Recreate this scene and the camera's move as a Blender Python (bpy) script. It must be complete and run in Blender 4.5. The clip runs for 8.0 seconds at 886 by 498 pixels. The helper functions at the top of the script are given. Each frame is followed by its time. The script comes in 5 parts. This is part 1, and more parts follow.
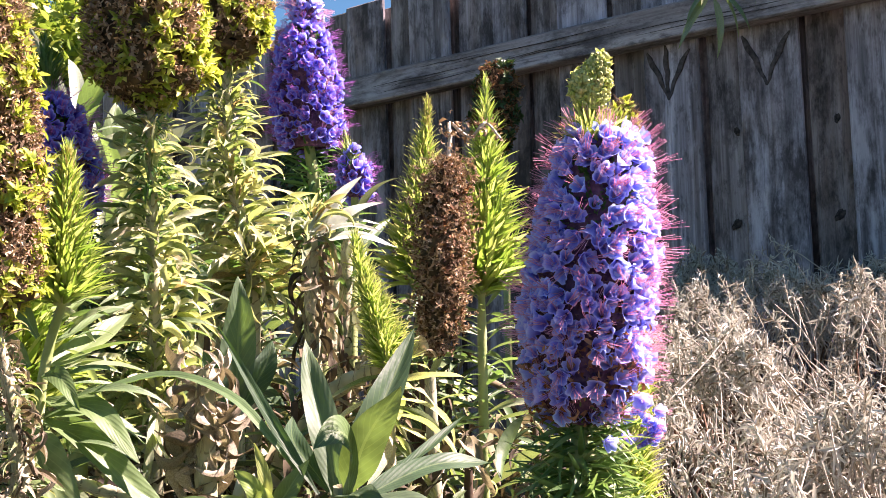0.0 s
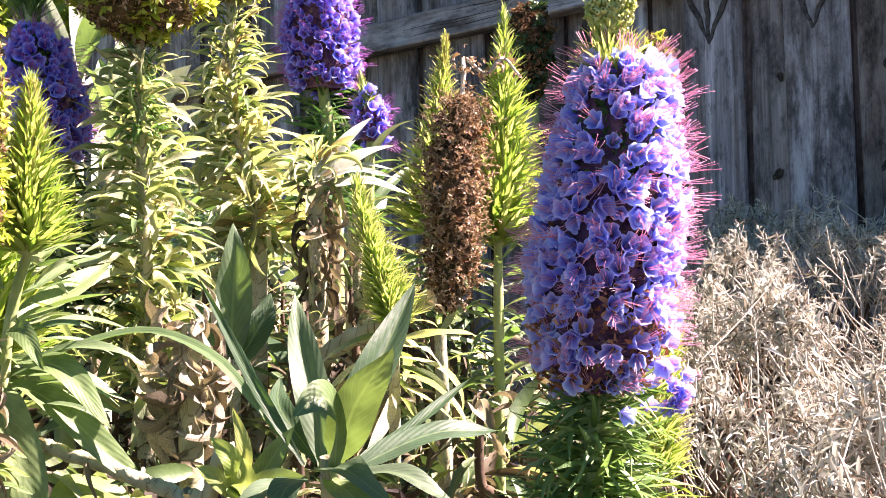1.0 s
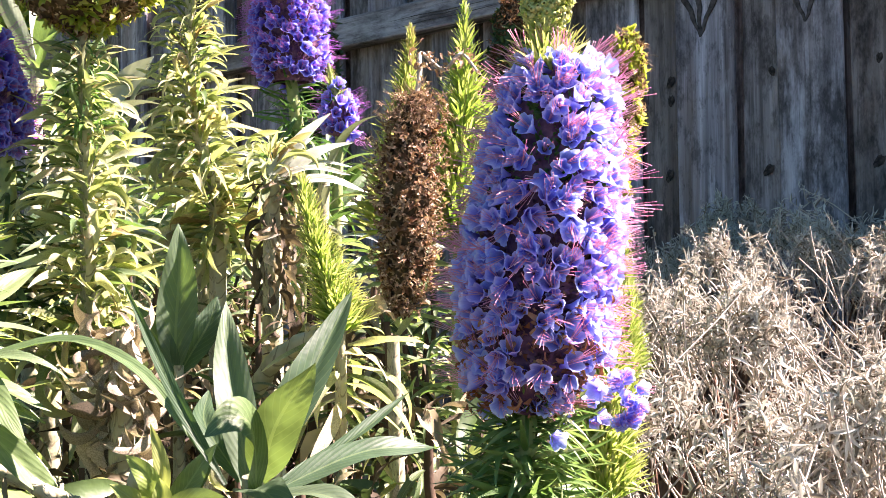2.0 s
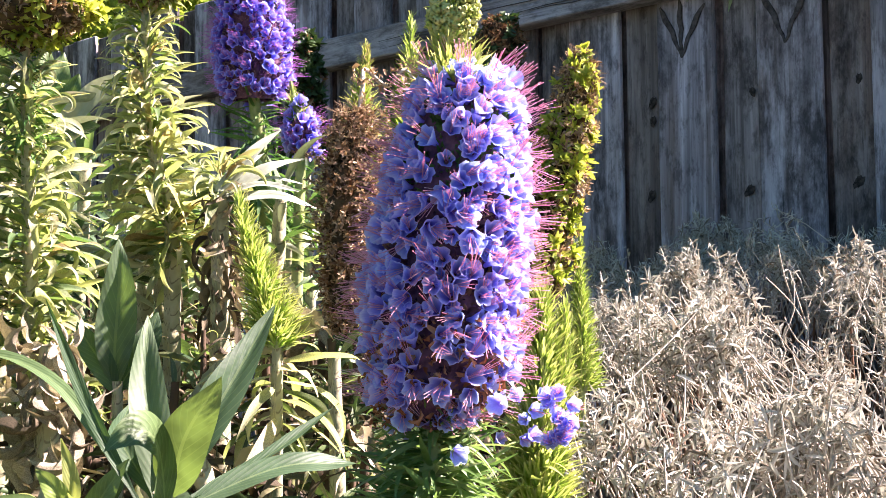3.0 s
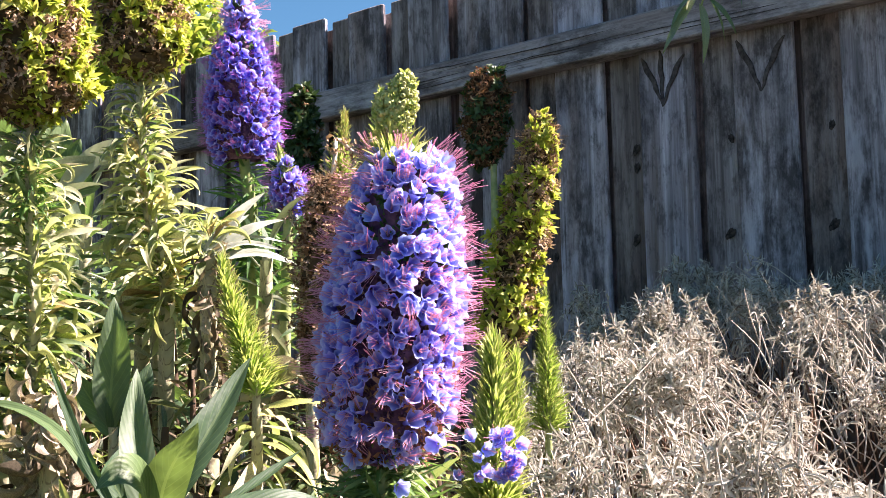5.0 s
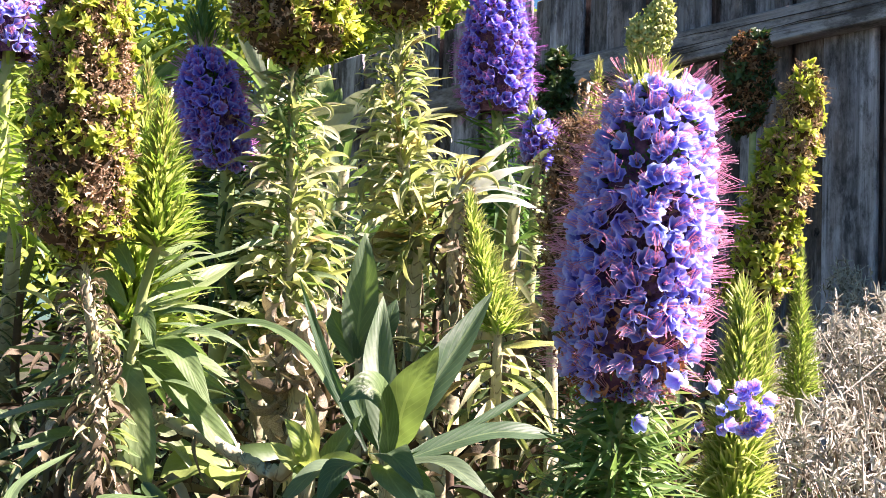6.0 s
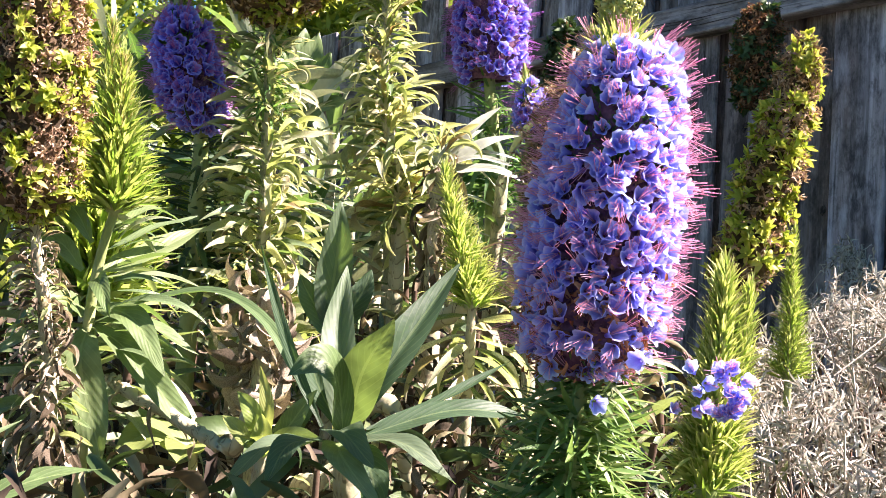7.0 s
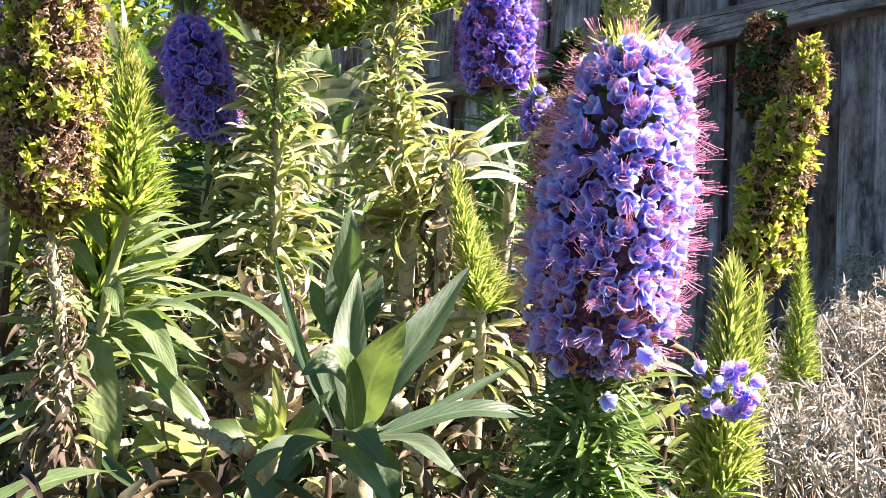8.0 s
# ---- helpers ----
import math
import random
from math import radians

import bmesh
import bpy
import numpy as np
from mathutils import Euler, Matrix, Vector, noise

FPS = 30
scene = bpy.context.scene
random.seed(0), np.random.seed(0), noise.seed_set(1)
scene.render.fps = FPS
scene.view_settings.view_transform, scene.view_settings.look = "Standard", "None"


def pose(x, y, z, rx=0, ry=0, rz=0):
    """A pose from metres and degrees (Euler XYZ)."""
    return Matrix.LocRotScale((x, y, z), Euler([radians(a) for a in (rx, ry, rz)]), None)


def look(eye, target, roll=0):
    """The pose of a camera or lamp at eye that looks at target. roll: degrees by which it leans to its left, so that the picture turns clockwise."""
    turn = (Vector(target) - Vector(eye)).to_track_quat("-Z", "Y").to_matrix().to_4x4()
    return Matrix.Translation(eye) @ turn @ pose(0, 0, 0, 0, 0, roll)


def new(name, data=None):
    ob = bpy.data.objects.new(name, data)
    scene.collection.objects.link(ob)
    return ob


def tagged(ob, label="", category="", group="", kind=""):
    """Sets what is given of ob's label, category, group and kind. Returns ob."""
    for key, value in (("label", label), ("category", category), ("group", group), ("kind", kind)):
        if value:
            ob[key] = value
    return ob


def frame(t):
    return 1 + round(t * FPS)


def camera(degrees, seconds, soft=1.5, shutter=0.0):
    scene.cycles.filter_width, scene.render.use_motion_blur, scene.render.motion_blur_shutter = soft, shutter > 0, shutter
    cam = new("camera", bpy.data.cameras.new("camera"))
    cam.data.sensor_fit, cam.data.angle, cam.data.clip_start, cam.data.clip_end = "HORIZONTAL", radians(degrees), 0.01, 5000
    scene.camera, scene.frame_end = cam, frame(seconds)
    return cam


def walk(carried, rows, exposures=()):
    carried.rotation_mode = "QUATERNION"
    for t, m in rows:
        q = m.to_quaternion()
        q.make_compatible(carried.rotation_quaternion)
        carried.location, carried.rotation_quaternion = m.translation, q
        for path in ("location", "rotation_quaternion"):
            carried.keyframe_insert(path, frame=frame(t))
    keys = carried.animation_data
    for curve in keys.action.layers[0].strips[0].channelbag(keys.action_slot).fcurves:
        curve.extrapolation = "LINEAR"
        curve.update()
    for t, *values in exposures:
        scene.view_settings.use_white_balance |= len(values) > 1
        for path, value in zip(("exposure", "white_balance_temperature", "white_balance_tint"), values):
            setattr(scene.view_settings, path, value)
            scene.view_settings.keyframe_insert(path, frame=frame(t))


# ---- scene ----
cam = camera(41.9, 8.0, 0.8)
PATH = [
    (0, (0.274, 0.267, 0.721), (-0.963, 1.827, 0.912), -1.6),
    (0.5, (0.255, 0.309, 0.718), (-1.0, 1.862, 0.834), -1.9),
    (1, (0.241, 0.342, 0.725), (-1.052, 1.864, 0.832), -1.1),
    (1.5, (0.243, 0.372, 0.728), (-1.054, 1.891, 0.826), -0.7),
    (1.7, (0.244, 0.38, 0.737), (-1.053, 1.9, 0.823), -0.7),
    (3, (0.28, 0.426, 0.732), (-1.018, 1.943, 0.859), -0.5),
    (3.5, (0.305, 0.424, 0.731), (-0.993, 1.938, 0.88), -0.8),
    (4, (0.322, 0.395, 0.737), (-0.975, 1.907, 0.913), -1.1),
    (4.2, (0.335, 0.381, 0.739), (-0.961, 1.894, 0.924), -1.3),
    (5.3, (0.363, 0.385, 0.734), (-0.948, 1.881, 0.938), -1.1),
    (5.5, (0.359, 0.391, 0.73), (-1.028, 1.818, 0.933), -0.1),
    (5.8, (0.36, 0.392, 0.718), (-1.169, 1.669, 0.904), 1.8),
    (6, (0.355, 0.392, 0.713), (-1.241, 1.589, 0.861), 2.4),
    (6.5, (0.349, 0.416, 0.716), (-1.263, 1.593, 0.837), 3.0),
    (7, (0.347, 0.435, 0.715), (-1.262, 1.618, 0.814), 3.5),
    (7.5, (0.352, 0.434, 0.717), (-1.263, 1.603, 0.869), 3.3),
    (8, (0.352, 0.431, 0.707), (-1.266, 1.6, 0.83), 3.1),
]
EXPOSURES = ((0, 2.65, 6600, 24), (0.5, 2.92, 6600, 24), (1, 2.97, 6600, 24), (1.5, 2.97, 6550, 23), (3, 2.82, 6400, 19), (3.5, 2.74, 6400, 18), (4, 2.62, 6400, 18), (5.5, 2.6, 6380, 18), (6.5, 2.71, 6400, 19), (8, 2.71, 6400, 19))
walk(cam, [(t, look(eye, target, roll)) for t, eye, target, roll in PATH], EXPOSURES)


# ---- light ----
SUN = Vector((0.46, 0.505, 0.72)).normalized()
world = bpy.data.worlds.new("world")
scene.world = world
world.use_nodes = True
wn = world.node_tree
sky = wn.nodes.new("ShaderNodeTexSky")
sky.sky_type = "NISHITA"
sky.sun_disc = False
sky.sun_elevation = math.asin(SUN.z)
sky.sun_rotation = math.atan2(SUN.x, SUN.y)
sky.air_density, sky.dust_density, sky.ozone_density = 1.0, 0.6, 1.5
clear = wn.nodes.new("ShaderNodeMix")
clear.data_type, clear.blend_type = "RGBA", "MULTIPLY"
clear.inputs[0].default_value, clear.inputs[7].default_value = 1.0, (0.65, 1.03, 1.15, 1.0)
wn.links.new(sky.outputs[0], clear.inputs[6])
wn.links.new(clear.outputs[2], wn.nodes["Background"].inputs[0])
wn.nodes["Background"].inputs[1].default_value = 0.0225
lamp = new("sun", bpy.data.lights.new("sun", "SUN"))
lamp.data.energy, lamp.data.angle, lamp.data.color = 4.8, radians(0.5), (1.0, 0.835, 0.79)
lamp.matrix_world = look(SUN * 20, (0, 0, 0))


# ---- materials ----
class Nodes:
    """A small builder of node materials."""

    def __init__(self, name, rough=0.6, spec=0.4):
        self.m = bpy.data.materials.new(name)
        self.m.use_nodes = True
        self.t = self.m.node_tree
        self.b = self.t.nodes["Principled BSDF"]
        self.out = self.t.nodes["Material Output"]
        self.b.inputs["Roughness"].default_value = rough
        self.b.inputs["Specular IOR Level"].default_value = spec

    def add(self, kind, **values):
        n = self.t.nodes.new(kind)
        for k, v in values.items():
            n.inputs[k].default_value = v
        return n

    def link(self, a, b):
        self.t.links.new(a, b)

    def ramp(self, fac, stops):
        r = self.t.nodes.new("ShaderNodeValToRGB")
        while len(r.color_ramp.elements) < len(stops):
            r.color_ramp.elements.new(0.5)
        for e, (p, c) in zip(r.color_ramp.elements, stops):
            e.position, e.color = p, (*c, 1)
        self.link(fac, r.inputs[0])
        return r.outputs[0]

    def noise(self, scale, detail=3.0, stretch=None, coord="Object", rough=0.55, shift=False):
        tc = self.t.nodes.new("ShaderNodeTexCoord")
        v = tc.outputs[coord]
        if shift:
            info = self.t.nodes.new("ShaderNodeObjectInfo")
            sc = self.add("ShaderNodeVectorMath")
            sc.operation = "SCALE"
            comb = self.t.nodes.new("ShaderNodeCombineXYZ")
            for k in range(3):
                self.link(info.outputs["Random"], comb.inputs[k])
            self.link(comb.outputs[0], sc.inputs[0])
            sc.inputs["Scale"].default_value = 37.0
            plus = self.t.nodes.new("ShaderNodeVectorMath")
            self.link(v, plus.inputs[0])
            self.link(sc.outputs[0], plus.inputs[1])
            v = plus.outputs[0]
        if stretch:
            mp = self.t.nodes.new("ShaderNodeMapping")
            mp.inputs["Scale"].default_value = stretch
            self.link(v, mp.inputs[0])
            v = mp.outputs[0]
        n = self.add("ShaderNodeTexNoise", Scale=scale, Detail=detail, Roughness=rough)
        self.link(v, n.inputs["Vector"])
        return n.outputs["Fac"]

    def mix(self, fac, a, b, mode="MIX"):
        n = self.t.nodes.new("ShaderNodeMix")
        n.data_type, n.blend_type = "RGBA", mode
        for sock, val in ((n.inputs[0], fac), (n.inputs[6], a), (n.inputs[7], b)):
            if isinstance(val, (int, float)):
                sock.default_value = val
            elif isinstance(val, tuple):
                sock.default_value = (*val, 1)
            else:
                self.link(val, sock)
        return n.outputs[2]

    def maths(self, op, a, b=0.0, c=0.0):
        n = self.t.nodes.new("ShaderNodeMath")
        n.operation = op
        for k, val in enumerate((a, b, c)):
            if isinstance(val, (int, float)):
                n.inputs[k].default_value = val
            else:
                self.link(val, n.inputs[k])
        return n.outputs[0]

    def bump(self, height, strength, distance):
        b = self.add("ShaderNodeBump", Strength=strength, Distance=distance)
        self.link(height, b.inputs["Height"])
        self.link(b.outputs[0], self.b.inputs["Normal"])

    def colour(self, c):
        self.link(c, self.b.inputs["Base Color"])

    def random(self, island):
        if island:
            return self.t.nodes.new("ShaderNodeNewGeometry").outputs["Random Per Island"]
        return self.t.nodes.new("ShaderNodeObjectInfo").outputs["Random"]

    def sheer(self, c, share):
        """Lets light through a thin sheet: a translucent share of the colour c."""
        tr = self.t.nodes.new("ShaderNodeBsdfTranslucent")
        self.link(c, tr.inputs[0])
        mx = self.t.nodes.new("ShaderNodeMixShader")
        mx.inputs[0].default_value = share
        self.link(self.b.outputs[0], mx.inputs[1])
        self.link(tr.outputs[0], mx.inputs[2])
        self.link(mx.outputs[0], self.out.inputs[0])


def leaf_mat(name, stops, island, share=0.35, rough=0.5, spec=0.4, veins=0.0, tip=None, glow=1.5, patch=0.4, tint=(1.0, 1.0, 0.68)):
    """A leaf: colour by leaf and by patches, pale veins along the sheet, light through it."""
    n = Nodes(name, rough, spec)
    base = n.ramp(n.random(island), stops)
    spots = n.ramp(n.noise(60.0, 3, shift=True), [(0.35, (0.55, 0.55, 0.5)), (0.6, (1, 1, 1)), (0.8, (1.15, 1.12, 0.95))])
    c = n.mix(patch, base, n.mix(1.0, base, spots, "MULTIPLY"))
    uv = n.t.nodes.new("ShaderNodeTexCoord").outputs["UV"]
    sep = n.t.nodes.new("ShaderNodeSeparateXYZ")
    n.link(uv, sep.inputs[0])
    off = n.maths("ABSOLUTE", n.maths("SUBTRACT", sep.outputs[0], 0.5))
    if veins:
        rib = n.maths("LESS_THAN", off, 0.035)
        side = n.maths("SINE", n.maths("MULTIPLY", n.maths("SUBTRACT", sep.outputs[1], n.maths("MULTIPLY", off, 0.55)), 70.0))
        line = n.maths("MAXIMUM", rib, n.maths("MULTIPLY", n.ramp(side, [(0.80, (0, 0, 0)), (1.0, (1, 1, 1))]), 0.5))
        c = n.mix(n.maths("MULTIPLY", line, veins), c, (0.34, 0.42, 0.20))
        n.bump(n.maths("ADD", n.maths("MULTIPLY", side, 0.12), n.maths("MULTIPLY", n.noise(220.0, 2), 0.6)), 0.35, 0.001)
    else:
        n.bump(n.noise(180.0, 2), 0.4, 0.001)
    if tip:
        c = n.mix(n.ramp(sep.outputs[1], [(0.45, (0, 0, 0)), (0.95, (1, 1, 1))]), c, tip)
    n.colour(c)
    n.sheer(n.mix(1.0, c, tuple(glow * k for k in tint), "MULTIPLY"), share)
    return n.m


def wood_mat(name, dark, mid, light, brown, axis):
    """Weathered grey timber with grain, streaks and stains along one axis (0, 1, 2)."""
    n = Nodes(name, 0.85, 0.2)

    def run(k):
        st = [1.0, 1.0, 1.0]
        st[axis] = k
        return tuple(st)

    fine = n.noise(230.0, 5, run(0.02), rough=0.75, shift=True)
    grain = n.noise(70.0, 4, run(0.03), rough=0.7, shift=True)
    band = n.noise(17.0, 3, run(0.07), shift=True)
    stain = n.noise(8.0, 7, run(0.42), rough=0.72, shift=True)
    pale = n.noise(13.0, 6, run(0.25), rough=0.7, shift=True)
    rust = n.noise(9.0, 3, run(0.12), shift=True)
    c = n.ramp(band, [(0.32, dark), (0.5, mid), (0.68, light)])
    c = n.mix(0.5, c, n.ramp(grain, [(0.34, dark), (0.5, mid), (0.66, light)]))
    c = n.mix(n.ramp(rust, [(0.5, (0, 0, 0)), (0.66, (0.6, 0.6, 0.6))]), c, brown)
    c = n.mix(n.ramp(stain, [(0.48, (0, 0, 0)), (0.62, (0.9, 0.9, 0.9))]), c, dark)
    mottle = n.noise(42.0, 5, run(0.4), rough=0.75, shift=True)
    c = n.mix(n.ramp(mottle, [(0.50, (0, 0, 0)), (0.64, (0.6, 0.6, 0.6))]), c, dark)
    c = n.mix(n.ramp(pale, [(0.52, (0, 0, 0)), (0.64, (0.55, 0.55, 0.55))]), c, light)
    c = n.mix(n.ramp(fine, [(0.30, (0.75, 0.75, 0.75)), (0.42, (0, 0, 0))]), c, (0.02, 0.018, 0.017))
    own = n.ramp(n.random(False), [(0, (0.78, 0.75, 0.74)), (0.5, (1, 1, 1)), (1, (1.12, 1.12, 1.18))])
    n.colour(n.mix(1.0, c, own, "MULTIPLY"))
    n.bump(n.maths("ADD", grain, n.maths("MULTIPLY", fine, 0.7)), 0.7, 0.004)
    return n.m


def plain_mat(name, a, b, scale, rough=0.8, spec=0.25, island=False, relief=0.002):
    n = Nodes(name, rough, spec)
    c = n.ramp(n.noise(scale, 4), [(0.35, a), (0.65, b)])
    if island:
        c = n.mix(0.5, c, n.ramp(n.random(True), [(0, a), (1, b)]))
    n.colour(c)
    n.bump(n.noise(scale * 2.5, 3), 0.6, relief)
    return n.m


GREY = leaf_mat("greygreen_leaf", [(0, (0.045, 0.085, 0.042)), (0.5, (0.07, 0.118, 0.062)), (1, (0.11, 0.155, 0.092))], False, 0.32, 0.50, 0.26, veins=0.16, glow=2.4, tint=(0.95, 1.1, 0.36))
STRAP = leaf_mat("strap_leaf", [(0, (0.09, 0.15, 0.06)), (0.6, (0.16, 0.22, 0.11)), (1, (0.28, 0.31, 0.19))], False, 0.28, 0.40, 0.5, veins=0.2, glow=1.9, tint=(0.95, 1.08, 0.45))
SPIKE = leaf_mat("spike_leaf", [(0, (0.15, 0.26, 0.04)), (0.5, (0.28, 0.38, 0.075)), (1, (0.45, 0.49, 0.20))], True, 0.42, 0.5, 0.4)
YTIP = leaf_mat("straw_tip_leaf", [(0, (0.18, 0.30, 0.045)), (1, (0.32, 0.42, 0.09))], True, 0.43, 0.5, 0.4, tip=(0.45, 0.46, 0.18))
DARK = leaf_mat("dark_spike_leaf", [(0, (0.05, 0.13, 0.03)), (1, (0.13, 0.24, 0.06))], True, 0.35, 0.5, 0.4)
DARKLIT = leaf_mat("stem_leaf", [(0, (0.09, 0.18, 0.045)), (0.7, (0.17, 0.27, 0.085)), (1, (0.33, 0.37, 0.20))], True, 0.36, 0.45, 0.45)
TUFT = leaf_mat("seed_tuft_leaf", [(0, (0.19, 0.27, 0.035)), (0.6, (0.38, 0.43, 0.065)), (1, (0.56, 0.53, 0.15))], True, 0.42, 0.5, 0.35, glow=1.6)
HUSK = leaf_mat("dry_husk", [(0, (0.13, 0.075, 0.045)), (0.5, (0.33, 0.22, 0.14)), (1, (0.56, 0.43, 0.30))], True, 0.15, 0.8, 0.2)
PLUM = leaf_mat("purple_husk", [(0, (0.13, 0.05, 0.14)), (0.6, (0.26, 0.13, 0.24)), (1, (0.42, 0.26, 0.22))], True, 0.3, 0.7, 0.2)
BROWN = leaf_mat("dead_floret", [(0, (0.09, 0.045, 0.025)), (0.5, (0.22, 0.115, 0.06)), (1, (0.40, 0.25, 0.14))], True, 0.15, 0.85, 0.2)
RUST = leaf_mat("spent_floret", [(0, (0.22, 0.08, 0.04)), (0.5, (0.40, 0.17, 0.09)), (1, (0.55, 0.30, 0.18))], True, 0.25, 0.85, 0.2)
WITHER = leaf_mat("withered_leaf", [(0, (0.11, 0.16, 0.06)), (0.35, (0.21, 0.27, 0.11)), (0.62, (0.36, 0.40, 0.20)), (0.84, (0.58, 0.58, 0.42)), (0.91, (0.40, 0.32, 0.21)), (1, (0.24, 0.17, 0.10))], False, 0.42, 0.55, 0.30, glow=1.6, patch=0.8, tip=(0.40, 0.40, 0.25), tint=(1.0, 1.04, 0.52))
PALE = leaf_mat("bleached_leaf", [(0, (0.19, 0.25, 0.14)), (1, (0.40, 0.44, 0.33))], False, 0.10, 0.40, 0.5, veins=0.2)
BLEACH = leaf_mat("silvered_leaf", [(0, (0.24, 0.285, 0.20)), (1, (0.40, 0.43, 0.35))], False, 0.15, 0.42, 0.5, veins=0.2, patch=0.6)
TAN = leaf_mat("tan_leaf", [(0, (0.13, 0.105, 0.07)), (0.5, (0.33, 0.28, 0.20)), (1, (0.56, 0.50, 0.39))], False, 0.15, 0.75, 0.25, patch=0.9)
DEAD = leaf_mat("dead_leaf", [(0, (0.035, 0.026, 0.014)), (0.5, (0.14, 0.11, 0.065)), (1, (0.42, 0.36, 0.25))], False, 0.12, 0.75, 0.25)
# low leaves, green set darker to stand for shade in the gaps
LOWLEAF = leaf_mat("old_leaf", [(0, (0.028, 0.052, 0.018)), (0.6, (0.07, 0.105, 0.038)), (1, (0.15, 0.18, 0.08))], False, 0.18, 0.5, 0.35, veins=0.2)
LITTER = leaf_mat("fallen_leaf", [(0, (0.02, 0.014, 0.01)), (0.35, (0.06, 0.045, 0.028)), (0.7, (0.15, 0.125, 0.07)), (1, (0.32, 0.29, 0.16))], True, 0.05, 0.75, 0.25)
GREENLEAF = leaf_mat("fresh_leaf", [(0, (0.09, 0.15, 0.052)), (0.5, (0.135, 0.20, 0.075)), (1, (0.20, 0.26, 0.115))], False, 0.25, 0.48, 0.36, veins=0.25, glow=1.6, patch=0.7, tint=(0.95, 1.08, 0.45))
YELLOW = leaf_mat("yellowing_leaf", [(0, (0.17, 0.26, 0.06)), (0.6, (0.26, 0.34, 0.095)), (1, (0.40, 0.41, 0.14))], False, 0.42, 0.5, 0.35, veins=0.3)
SILVER = leaf_mat("silver_leaf", [(0, (0.14, 0.11, 0.075)), (0.2, (0.29, 0.265, 0.205)), (0.4, (0.43, 0.43, 0.365)), (1, (0.61, 0.615, 0.55))], True, 0.14, 0.75, 0.25, tint=(1.0, 0.98, 0.92))
HEDGE = leaf_mat("hedge_leaf", [(0, (0.10, 0.17, 0.025)), (0.6, (0.22, 0.30, 0.045)), (1, (0.38, 0.40, 0.09))], True, 0.38, 0.5, 0.4)
# leaf green with shade put into it, for plants in deep shade
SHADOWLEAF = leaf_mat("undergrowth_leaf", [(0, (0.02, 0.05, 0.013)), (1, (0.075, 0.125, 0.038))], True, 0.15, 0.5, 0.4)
STEM = plain_mat("green_stem", (0.20, 0.26, 0.08), (0.36, 0.38, 0.17), 40.0, 0.6)
TWIG = plain_mat("pale_twig", (0.29, 0.25, 0.19), (0.56, 0.52, 0.43), 60.0, 0.8, island=True)
DARKTWIG = plain_mat("dark_twig", (0.035, 0.026, 0.018), (0.12, 0.08, 0.05), 40.0, 0.9, island=True)
# twig brown with the shrub's inner shade put into the colour
SHADETWIG = plain_mat("warm_twig", (0.06, 0.034, 0.022), (0.22, 0.135, 0.085), 40.0, 0.9, island=True)
CORE = plain_mat("spike_core", (0.07, 0.03, 0.07), (0.20, 0.10, 0.14), 160.0, 0.85)
HUSKCORE = plain_mat("seed_head_core", (0.03, 0.022, 0.012), (0.11, 0.075, 0.04), 120.0, 0.9)


def soil_mat():
    n = Nodes("soil", 0.95, 0.2)
    c = n.ramp(n.noise(30.0, 6, rough=0.7), [(0.35, (0.02, 0.014, 0.01)), (0.65, (0.075, 0.055, 0.04))])
    c = n.mix(n.ramp(n.noise(1.3, 5), [(0.42, (0, 0, 0)), (0.62, (0.8, 0.8, 0.8))]), c, (0.085, 0.07, 0.045))
    c = n.mix(n.ramp(n.noise(0.35, 4), [(0.45, (0, 0, 0)), (0.6, (0.7, 0.7, 0.7))]), c, (0.035, 0.045, 0.018))
    n.colour(c)
    n.bump(n.noise(60.0, 5), 0.8, 0.012)
    return n.m


SOIL = soil_mat()
PINK = leaf_mat("stamen", [(0, (0.72, 0.30, 0.44)), (0.6, (0.86, 0.48, 0.60)), (1, (0.92, 0.68, 0.76))], True, 0.45, 0.5, 0.3, glow=1.1, tint=(1.0, 0.9, 0.95))
MAROON = leaf_mat("maroon_calyx", [(0, (0.06, 0.03, 0.06)), (0.5, (0.17, 0.08, 0.11)), (0.8, (0.30, 0.17, 0.12)), (1, (0.46, 0.32, 0.18))], True, 0.25, 0.7, 0.2)
VIOLETHAIR = plain_mat("violet_stamen", (0.42, 0.10, 0.42), (0.62, 0.25, 0.60), 200.0, 0.5)
STRAWBUD = leaf_mat("straw_bud", [(0, (0.28, 0.30, 0.07)), (0.6, (0.44, 0.40, 0.13)), (1, (0.56, 0.45, 0.24))], True, 0.3, 0.6, 0.3)
BUDGREEN = plain_mat("green_bud", (0.22, 0.30, 0.06), (0.54, 0.54, 0.22), 160.0, 0.6, island=True)
NAIL = plain_mat("knot", (0.012, 0.010, 0.009), (0.075, 0.06, 0.052), 140.0, 0.9)
BOARD = wood_mat("paling_wood", (0.042, 0.038, 0.038), (0.25, 0.238, 0.252), (0.58, 0.57, 0.61), (0.21, 0.158, 0.128), 2)
BROWNBOARD = wood_mat("brown_paling_wood", (0.036, 0.030, 0.028), (0.185, 0.165, 0.158), (0.42, 0.395, 0.39), (0.20, 0.138, 0.106), 2)
CRACK = plain_mat("split_wood", (0.03, 0.026, 0.025), (0.11, 0.097, 0.094), 70.0, 0.9)
RAILWOOD = wood_mat("rail_wood", (0.075, 0.067, 0.064), (0.265, 0.247, 0.24), (0.50, 0.475, 0.465), (0.20, 0.16, 0.135), 0)


